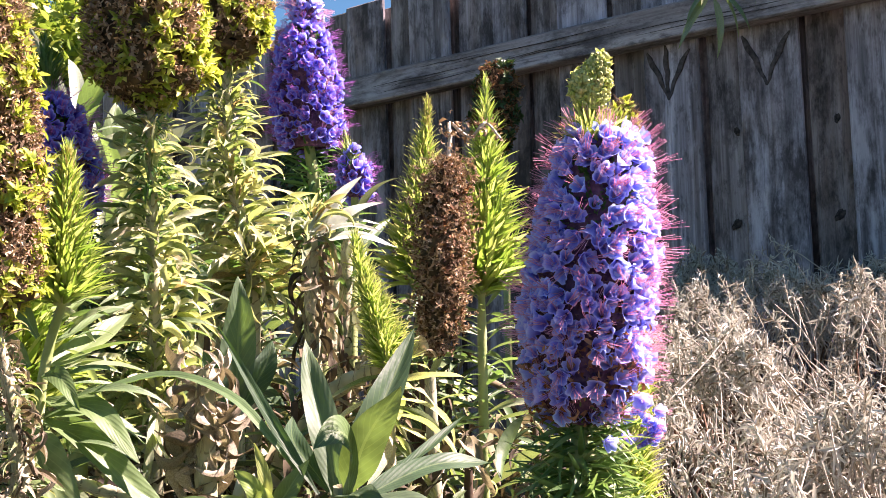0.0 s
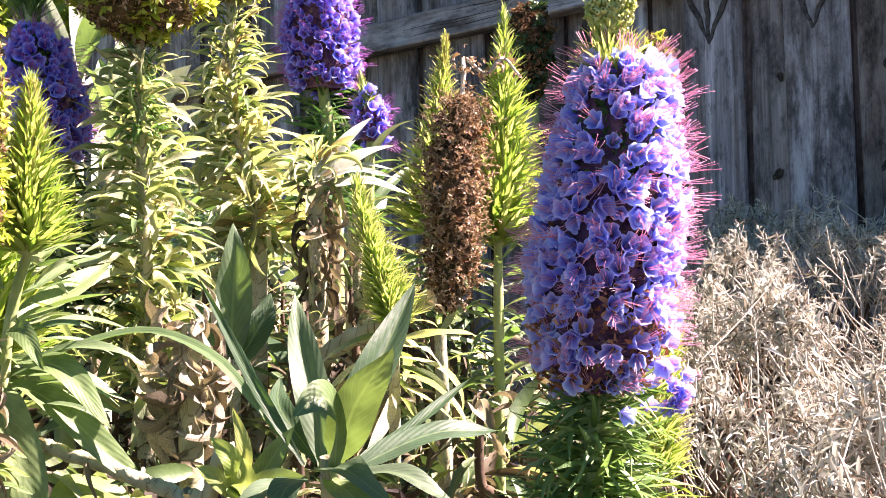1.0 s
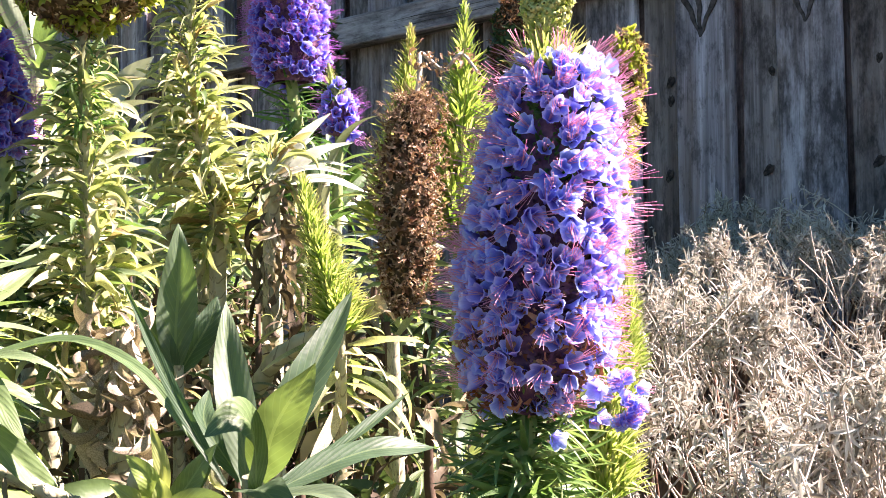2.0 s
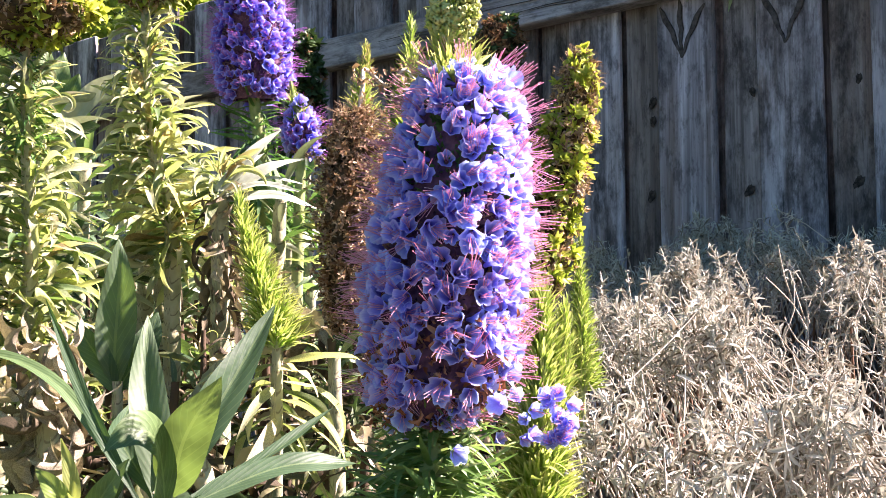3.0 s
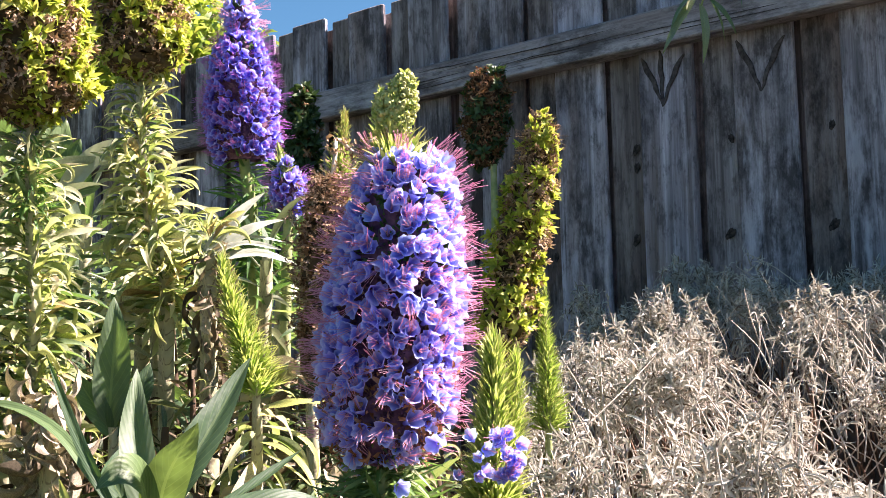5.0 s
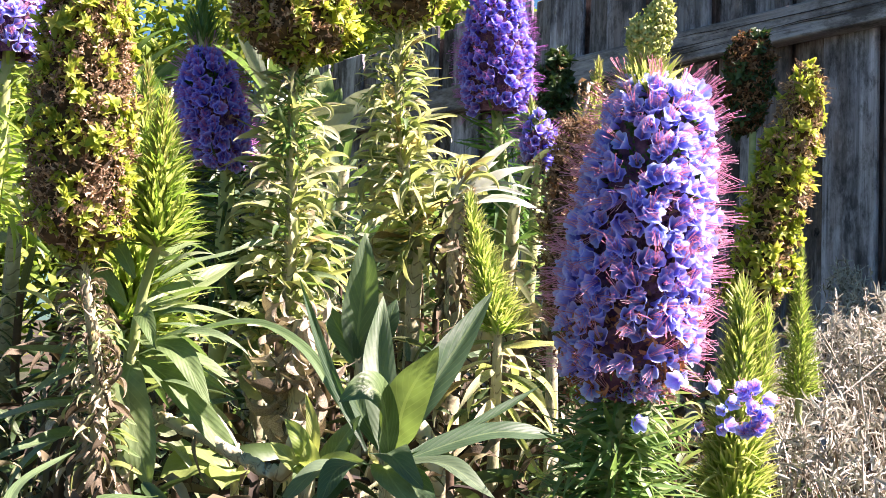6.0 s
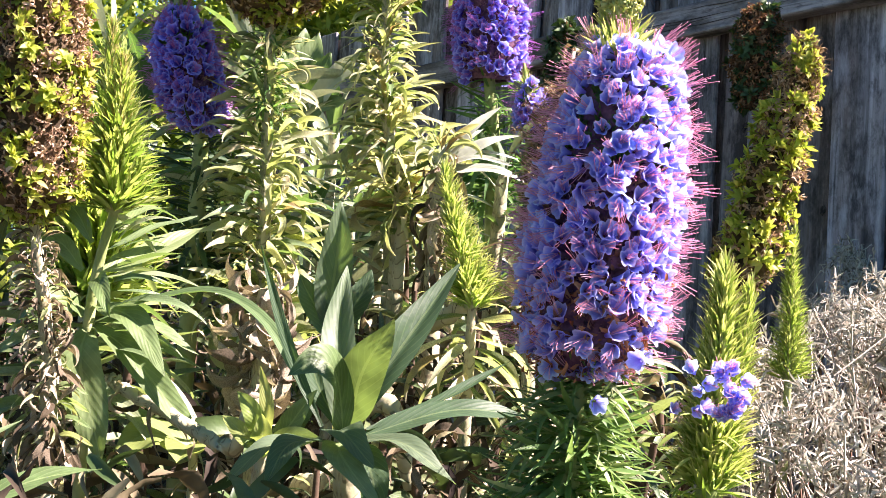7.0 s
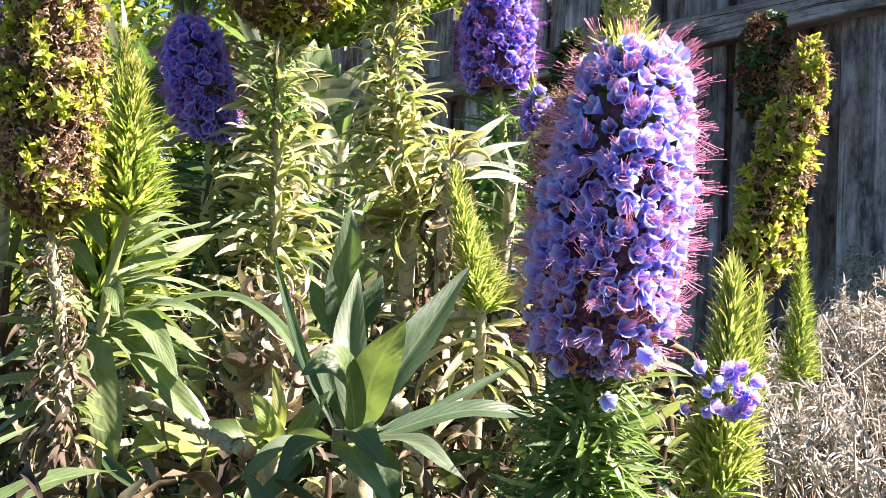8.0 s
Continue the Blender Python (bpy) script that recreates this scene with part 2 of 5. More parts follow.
def bark_mat():
    """Pale echium stem ringed by old leaf scars."""
    n = Nodes("scarred_stem", 0.75, 0.25)
    uv = n.t.nodes.new("ShaderNodeTexCoord").outputs["UV"]
    sep = n.t.nodes.new("ShaderNodeSeparateXYZ")
    n.link(uv, sep.inputs[0])
    wob = n.maths("MULTIPLY", n.noise(70.0, 3), 4.5)
    ring = n.maths("SINE", n.maths("ADD", n.maths("MULTIPLY", sep.outputs[1], 420.0), n.maths("ADD", wob, n.maths("MULTIPLY", n.maths("SINE", n.maths("MULTIPLY", sep.outputs[0], 12.566)), 1.4))))
    c = n.ramp(n.noise(45.0, 3), [(0.35, (0.27, 0.27, 0.15)), (0.65, (0.44, 0.42, 0.28))])
    c = n.mix(n.ramp(ring, [(0.88, (0, 0, 0)), (0.99, (0.65, 0.65, 0.65))]), c, (0.11, 0.085, 0.05))
    n.colour(c)
    n.bump(n.maths("ADD", n.maths("MULTIPLY", ring, -0.35), n.noise(120.0, 4)), 0.45, 0.002)
    return n.m


BARK = bark_mat()


def petal_mat(name, throat, body, rim, share, seedshift):
    """A petal: dark throat, blue-violet body, pale bluish rim, veined, thin."""
    n = Nodes(name, 0.7, 0.12)
    uv = n.t.nodes.new("ShaderNodeTexCoord").outputs["UV"]
    sep = n.t.nodes.new("ShaderNodeSeparateXYZ")
    n.link(uv, sep.inputs[0])
    c = n.ramp(sep.outputs[1], [(0.1, throat), (0.62, body), (0.9, rim)])
    lines = n.ramp(n.noise(1.0, 2, (90.0, 2.0, 1.0), coord="UV"), [(0.4, (0.8, 0.78, 0.9)), (0.6, (1.08, 1.08, 1.04))])
    c = n.mix(0.6, c, n.mix(1.0, c, lines, "MULTIPLY"))
    own = n.ramp(n.random(False), [(0, (0.97, 0.90, 1.0)), (0.5, (1, 1, 1)), (1, (0.88, 1.05, 1.05))])
    c = n.mix(1.0, c, own, "MULTIPLY")
    n.colour(c)
    n.sheer(n.mix(1.0, c, (1.17, 1.17, 1.2), "MULTIPLY"), share)
    return n.m


PETAL = petal_mat("blue_violet_petal", (0.235, 0.19, 0.62), (0.37, 0.41, 0.87), (0.62, 0.655, 0.95), 0.5, 0)
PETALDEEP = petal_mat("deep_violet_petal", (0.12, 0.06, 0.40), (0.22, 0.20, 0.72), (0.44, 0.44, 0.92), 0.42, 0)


# ---- mesh builders ----
rng = np.random.default_rng(7)


def make_mesh(name, verts, faces, material, uv=None, smooth=True):
    me = bpy.data.meshes.new(name)
    faces = np.asarray(faces)
    me.from_pydata(np.asarray(verts, float).tolist(), [], faces.tolist())
    if uv is not None:
        layer = me.uv_layers.new(name="UVMap")
        layer.data.foreach_set("uv", np.asarray(uv, np.float32)[faces.ravel()].ravel())
    if smooth:
        me.polygons.foreach_set("use_smooth", [True] * len(me.polygons))
    me.materials.append(material)
    me.update()
    return me


def part(name, me, parent=None, m=None, label="", kind=""):
    ob = new(name, me)
    ob.parent = parent
    if m is not None:
        ob.matrix_basis = m
    return tagged(ob, label, "", "", kind)


def thing(name, label, category, group="", kind="", at=(0, 0, 0)):
    ob = new(name)
    ob.empty_display_size = 0.02
    ob.location = at
    return tagged(ob, label, category, group, kind)


def grid_faces(rows, cols, wrap=False):
    f = []
    for i in range(rows - 1):
        for j in range(cols if wrap else cols - 1):
            k = (j + 1) % cols
            f.append((i * cols + j, i * cols + k, (i + 1) * cols + k, (i + 1) * cols + j))
    return np.array(f)


def leaf_shape(width=0.2, bend=40.0, fold=20.0, twist=0.0, wave=0.0, rows=9, cols=5, seed=0, grow=1.0, blunt=0.75, lean=0.0):
    """A leaf one unit long along y, upper side to +z: verts, faces, uv. bend and twist in degrees over its length."""
    r = np.random.default_rng(seed)
    t = np.linspace(0, 1, rows)
    half = width / 2 * np.clip(np.sin(np.pi * np.clip(t, 0.0, 1.0) ** blunt), 0, 1) ** 0.75
    half = np.maximum(half, width * 0.10 * (1 - t) + 0.006)
    angle = np.radians(-bend) * t**grow
    step = 1 / (rows - 1)
    cy = np.concatenate([[0], np.cumsum(np.cos(angle[1:]) * step)])
    cz = np.concatenate([[0], np.cumsum(np.sin(angle[1:]) * step)])
    across = np.linspace(-1, 1, cols)
    verts, uv = [], []
    ph = r.uniform(0, 6.28, 2)
    for i in range(rows):
        tw = np.radians(twist) * t[i]
        for a in across:
            x = a * half[i]
            lift = abs(x) * math.tan(radians(fold)) + wave * half[i] * abs(a) * math.sin(9.5 * t[i] * (1 + 0.3 * math.sin(ph[0])) + ph[int(a > 0)])
            px, pz = x * math.cos(tw) - lift * math.sin(tw), x * math.sin(tw) + lift * math.cos(tw)
            n = (-math.sin(angle[i]), math.cos(angle[i]))
            verts.append((px + lean * t[i] ** 2, cy[i] + n[0] * pz, cz[i] + n[1] * pz))
            uv.append(((a + 1) / 2, t[i]))
    return np.array(verts), grid_faces(rows, cols), np.array(uv)


def tube_shape(path, radii, seg=8, closed=True):
    """A tube along points; v of its uv runs in metres."""
    p = np.array(path, float)
    radii = np.broadcast_to(np.asarray(radii, float), (len(p),))
    tang = np.gradient(p, axis=0)
    tang /= np.linalg.norm(tang, axis=1)[:, None]
    ref = np.array([1.0, 0.13, 0.0]) if abs(tang[0, 2]) > 0.5 else np.array([0.0, 0.1, 1.0])
    run = np.concatenate([[0], np.cumsum(np.linalg.norm(np.diff(p, axis=0), axis=1))])
    verts, uv = [], []
    for i in range(len(p)):
        u = np.cross(tang[i], ref)
        u /= np.linalg.norm(u)
        v = np.cross(tang[i], u)
        for j in range(seg):
            a = 2 * math.pi * j / seg
            verts.append(p[i] + radii[i] * (math.cos(a) * u + math.sin(a) * v))
            uv.append((j / seg, run[i]))
    faces = grid_faces(len(p), seg, True)
    return np.array(verts), faces, np.array(uv)


def smooth_path(points, n=24, wobble=0.0, seed=0):
    """A Catmull-Rom line through points."""
    p = np.array(points, float)
    p = np.vstack([2 * p[0] - p[1], p, 2 * p[-1] - p[-2]])
    out = []
    for s in np.linspace(0, len(p) - 3 - 1e-6, n):
        i = int(s)
        t = s - i
        a, b, c, d = p[i : i + 4]
        out.append(0.5 * (2 * b + (c - a) * t + (2 * a - 5 * b + 4 * c - d) * t**2 + (3 * b - a - 3 * c + d) * t**3))
    out = np.array(out)
    if wobble:
        out += np.random.default_rng(seed).normal(0, wobble, out.shape)
    return out


def along(path, s):
    """Points at shares s (0 to 1) of a dense path."""
    p = np.asarray(path, float)
    run = np.concatenate([[0], np.cumsum(np.linalg.norm(np.diff(p, axis=0), axis=1))])
    s = np.asarray(s) * run[-1]
    return np.stack([np.interp(s, run, p[:, k]) for k in range(3)], -1)


def turns(pos, az, el, roll, size):
    """Poses (n, 4, 4): y of the shape points along azimuth az and elevation el (degrees), rolled about itself."""
    pos = np.asarray(pos, float)
    n = len(pos)
    az, el, roll, size = (np.broadcast_to(np.asarray(v, float), (n,)) for v in (az, el, roll, size))
    az, el, roll = np.radians(az - 90), np.radians(el), np.radians(roll)
    ca, sa, ce, se, cr, sr = np.cos(az), np.sin(az), np.cos(el), np.sin(el), np.cos(roll), np.sin(roll)
    z, o = np.zeros(n), np.ones(n)
    rz = np.array([[ca, -sa, z], [sa, ca, z], [z, z, o]]).transpose(2, 0, 1)
    rx = np.array([[o, z, z], [z, ce, -se], [z, se, ce]]).transpose(2, 0, 1)
    ry = np.array([[cr, z, sr], [z, o, z], [-sr, z, cr]]).transpose(2, 0, 1)
    m = np.zeros((n, 4, 4))
    m[:, :3, :3] = (rz @ rx @ ry) * size[:, None, None]
    m[:, :3, 3] = pos
    m[:, 3, 3] = 1
    return m


def aimed(pos, ways, ups, size):
    """Poses (n, 4, 4): y of the shape along ways, its upper side towards ups."""
    y = np.asarray(ways, float)
    y = y / np.linalg.norm(y, axis=1)[:, None]
    x = np.cross(y, np.asarray(ups, float))
    x /= np.maximum(np.linalg.norm(x, axis=1), 1e-6)[:, None]
    m = np.zeros((len(y), 4, 4))
    m[:, :3, :3] = np.stack([x, y, np.cross(x, y)], -1) * np.broadcast_to(size, (len(y),))[:, None, None]
    m[:, :3, 3] = pos
    m[:, 3, 3] = 1
    return m


def rosette_poses(at, axis, count, size, tilt, r):
    """Poses of the leaves of many small rosettes: count leaves fan out round each axis at angles between tilt[0] and tilt[1] degrees."""
    axis = axis / np.linalg.norm(axis, axis=1)[:, None]
    u = np.cross(axis, (0.3, 0.2, 1.0))
    u /= np.linalg.norm(u, axis=1)[:, None]
    v = np.cross(axis, u)
    n = len(at)
    turn0 = r.uniform(0, 6.28, n)
    out = []
    for k in range(count):
        a = (turn0 + k * 2.4 + r.normal(0, 0.25, n))[:, None]
        b = np.radians(tilt[0] + (tilt[1] - tilt[0]) * (k + 0.5) / count + r.normal(0, 8, n))[:, None]
        side = np.cos(a) * u + np.sin(a) * v
        out.append(aimed(at, np.cos(b) * axis + np.sin(b) * side, axis - 0.2 * side, size * r.uniform(0.65, 1.2, n)))
    return np.concatenate(out)


def scatter(shapes, poses):
    """Many shapes joined: verts, faces, uv. Pose i takes shape i modulo their number."""
    vs, fs, us, at = [], [], [], 0
    for k, (v, f, u) in enumerate(shapes):
        m = poses[k :: len(shapes)]
        if not len(m):
            continue
        w = np.einsum("nij,vj->nvi", m[:, :3, :3], v) + m[:, None, :3, 3]
        vs.append(w.reshape(-1, 3))
        fs.append((f[None] + (np.arange(len(m)) * len(v))[:, None, None] + at).reshape(-1, f.shape[1]))
        us.append(np.tile(u, (len(m), 1)))
        at += len(m) * len(v)
    return np.concatenate(vs), np.concatenate(fs), np.concatenate(us)


def as_matrix(a):
    return Matrix([list(map(float, row)) for row in a])


def leaf_between(shape, base, tip, roll=0.0, face=None):
    """The pose that lays a leaf shape from base to tip. roll: its lean about that line; face: where its upper side looks."""
    v = shape[0]
    mid = v.reshape(-1, 5, 3)[:, 2] if len(v) % 5 == 0 else v
    chord = Vector(mid[-1] - mid[0])
    side = Vector((1, 0, 0))
    c = chord.normalized()
    side = (side - c * side.dot(c)).normalized()
    local = Matrix((side, c, side.cross(c))).transposed()
    d = Vector(tip) - Vector(base)
    dn = d.normalized()
    s = dn.cross(Vector((0, 0, 1)))
    s = s.normalized() if s.length > 1e-3 else Vector((1, 0, 0))
    if face is not None:
        s = dn.cross(Vector(face)).normalized()
    s = Matrix.Rotation(radians(roll), 3, dn) @ s
    world3 = Matrix((s, dn, s.cross(dn))).transposed()
    k = d.length / chord.length
    return Matrix.Translation(base) @ ((world3 @ local.transposed()) * k).to_4x4()


def rib_leaf(root, points, width, material, fold=20.0, face=(0.0, 0.0, 1.0), wave=0.06, blunt=0.85, name="leaf", seed=0, label=""):
    """One leaf whose midrib runs through a few points; face: where its upper side looks; fold: degrees of its trough."""
    rows, cols = 20, 7
    rib = smooth_path(points, rows)
    t = np.linspace(0, 1, rows)
    half = width / 2 * np.clip(np.sin(np.pi * t**blunt), 0, 1) ** 0.8
    half = np.maximum(half, width * 0.13 * (1 - t) + 0.0003)
    tang = np.gradient(rib, axis=0)
    tang /= np.linalg.norm(tang, axis=1)[:, None]
    side = np.cross(tang, np.asarray(face, float))
    side /= np.linalg.norm(side, axis=1)[:, None]
    up = np.cross(side, tang)
    r = np.random.default_rng(seed)
    ph = r.uniform(0, 6.28, 4)
    v, uv = [], []
    for i in range(rows):
        for a in np.linspace(-1, 1, cols):
            x = a * half[i] * math.cos(radians(fold))
            lift = abs(a) * half[i] * math.sin(radians(fold)) * (1.25 - 0.5 * abs(a))
            lift += wave * width * abs(a) * math.sin(11 * t[i] + ph[int(a > 0)]) + 0.03 * width * math.sin(5 * t[i] + ph[2])
            v.append(rib[i] + side[i] * (x + 0.04 * width * math.sin(6 * t[i] + ph[3])) + up[i] * lift)
            uv.append(((a + 1) / 2, t[i]))
    return part(name, make_mesh(name, v, grid_faces(rows, cols), material, np.array(uv)), root, label=label)


def lathe_shape(path, radii, seg=14, rough=0.0, seed=0):
    r = np.random.default_rng(seed)
    v, f, u = tube_shape(path, radii, seg)
    return v + r.normal(0, rough, v.shape), f, u


GOLD = 137.508
# shared leaf meshes
_v = random.Random(12)
_u = _v.uniform
STRAPS = [leaf_shape(_u(0.11, 0.16), _u(10, 85), 24, _u(-25, 25), 0.10, 12, 5, k, _u(1.0, 1.8), _u(0.7, 0.9), _u(-0.15, 0.15)) for k in range(8)]
BROADS = [leaf_shape(0.23 + 0.03 * k, 28 + 16 * k, 22, 6 * (k - 1), 0.08, 14, 5, 20 + k) for k in range(4)]
CURLS = [leaf_shape(_u(0.08, 0.14), _u(70, 330) * (1 if k % 3 else -1), _u(20, 45), _u(-120, 120), _u(0.2, 0.7), 15, 5, 40 + k, _u(1.8, 3.2), _u(0.6, 0.9), _u(-0.25, 0.25)) for k in range(14)]
HANGS = [leaf_shape(_u(0.09, 0.16), _u(10, 110), _u(15, 40), _u(-60, 60), _u(0.1, 0.5), 12, 5, 60 + k, _u(0.8, 2.2), _u(0.6, 0.9), _u(-0.2, 0.2)) for k in range(14)]
SHARDS = [leaf_shape(_u(0.10, 0.17), _u(30, 170), _u(30, 60), _u(-220, 220), _u(0.6, 1.3), 18, 5, 80 + k, _u(0.8, 2.0), _u(0.6, 0.9), _u(-0.3, 0.3)) for k in range(12)]
NEEDLES = [leaf_shape(0.070 + 0.014 * k, -60 + 24 * k, 22, 0, 0, 6, 3, 100 + k) for k in range(4)]
TUFTLEAVES = [leaf_shape(0.34 + 0.06 * k, -25 + 45 * k, 26, 8 * k, 0.1, 5, 3, 116 + k) for k in range(3)]
CALYX = [leaf_shape(0.26 + 0.05 * k, -60 + 70 * k, 35, 50 * k - 50, 0.5, 5, 3, 126 + k) for k in range(4)]
BLADES = [leaf_shape(0.30 + 0.05 * k, 10 + 25 * k, 25, 0, 0.1, 5, 3, 110 + k) for k in range(3)]
FARBLADES = [leaf_shape(0.32 + 0.05 * k, 10 + 30 * k, 25, 0, 0, 4, 2, 112 + k) for k in range(3)]
LOWCURLS = [leaf_shape(_u(0.10, 0.17), _u(30, 170), _u(20, 50), _u(-150, 150), _u(0.3, 0.9), 8, 3, 180 + k, _u(0.8, 2.2), _u(0.6, 0.9), _u(-0.3, 0.3)) for k in range(10)]
LOWSTRAPS = [leaf_shape(_u(0.12, 0.25), _u(10, 85), 24, _u(-25, 25), 0.10, 8, 3, 190 + k) for k in range(8)]
SCRAPS = [leaf_shape(0.36, 60 + 50 * k, 40, 60 * (-1) ** k, 0.8, 4, 3, 120 + k) for k in range(4)]


def meshes_of(name, shapes, material):
    return [make_mesh(name, *s[:2], material, s[2]) for s in shapes]


M_STRAP = meshes_of("leaf", STRAPS, STRAP)
M_GREY = meshes_of("leaf", BROADS, GREY)
M_CURL = meshes_of("withered_leaf", CURLS, WITHER)
M_HANG = meshes_of("withered_leaf", HANGS, WITHER)
DROOPS = [leaf_shape(_u(0.11, 0.20), _u(0, 55) if k % 3 else _u(110, 210), _u(15, 45), _u(-90, 90), _u(0.15, 0.6), 14, 5, 160 + k, _u(1.6, 3.4), _u(0.7, 1.0), _u(-0.2, 0.2)) for k in range(12)]
M_DROOP = meshes_of("withered_leaf", DROOPS, WITHER)
ARCS = [leaf_shape(_u(0.085, 0.13), _u(10, 110), _u(20, 50), _u(-70, 70), _u(0.3, 0.9), 16, 5, 260 + k, _u(1.6, 3.4), _u(0.75, 1.15), _u(-0.3, 0.3)) for k in range(14)]
HOOKS = [leaf_shape(_u(0.10, 0.16), _u(170, 330), _u(25, 50), _u(-90, 90), _u(0.2, 0.6), 16, 5, 280 + k, _u(2.0, 3.6), _u(0.6, 0.9), _u(-0.25, 0.25)) for k in range(6)]
M_ARC = meshes_of("withered_leaf", ARCS, WITHER)
M_HOOK = meshes_of("withered_leaf", HOOKS, WITHER)
M_DEAD = meshes_of("dead_leaf", SHARDS, DEAD)
M_DEADHANG = meshes_of("dead_leaf", HANGS, DEAD)
LIMP = [leaf_shape(_u(0.09, 0.15), _u(60, 200) * (1 if k % 3 else -1), _u(45, 70), _u(-260, 260), _u(0.9, 1.7), 20, 5, 300 + k, _u(0.7, 1.8), _u(0.6, 0.9), _u(-0.3, 0.3)) for k in range(10)]
M_LIMP = meshes_of("limp_leaf", LIMP, TAN)
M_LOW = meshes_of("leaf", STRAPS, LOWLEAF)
M_PALE = meshes_of("bleached_leaf", STRAPS, PALE)


# ---- ground and fence ----
def ground():
    n = 60
    xs = np.concatenate([[-400, -60, -12], np.linspace(-4, 4, n), [12, 60, 400]])
    ys = np.concatenate([[-400, -60, -12], np.linspace(-2, 6, n), [14, 60, 400]])
    v = []
    for y in ys:
        for x in xs:
            near = max(0.0, 1 - max(abs(x), abs(y - 2)) / 5)
            v.append((x, y, near * 0.05 * noise.noise(Vector((x * 2.3, y * 2.3, 0)))))
    ob = part("ground", make_mesh("ground", v, grid_faces(len(ys), len(xs)), SOIL))
    tagged(ob, "dark bare garden soil under the plants", "ground", "", "structure")


ground()

FACE, TOP, PITCH, FIRST = 2.75, 1.785, 0.2455, -0.667


def box_mesh(name, size, material, bevel=0.003, cuts=0, jitter=0.0, seed=0):
    bm = bmesh.new()
    bmesh.ops.create_cube(bm, size=1.0, matrix=Matrix.Diagonal((*size, 1)))
    if cuts:
        long_edges = [e for e in bm.edges if abs((e.verts[0].co - e.verts[1].co).normalized().dot(Vector([float(i == int(np.argmax(size))) for i in range(3)]))) > 0.9]
        bmesh.ops.subdivide_edges(bm, edges=long_edges, cuts=cuts)
    bmesh.ops.bevel(bm, geom=[e for e in bm.edges if len(e.link_faces) == 2 and e.calc_face_angle() > 0.5], offset=bevel, segments=1, affect="EDGES")
    r = random.Random(seed)
    ax = int(np.argmax(size))
    if jitter:
        for v in bm.verts:
            f = v.co[ax] * 3.1 + seed
            v.co[(ax + 1) % 3] += jitter * math.sin(f)
            v.co[(ax + 2) % 3] += jitter * 0.6 * math.sin(f * 1.7 + 1) + r.uniform(-1, 1) * jitter * 0.25
    me = bpy.data.meshes.new(name)
    bm.to_mesh(me)
    bm.free()
    me.materials.append(material)
    return me


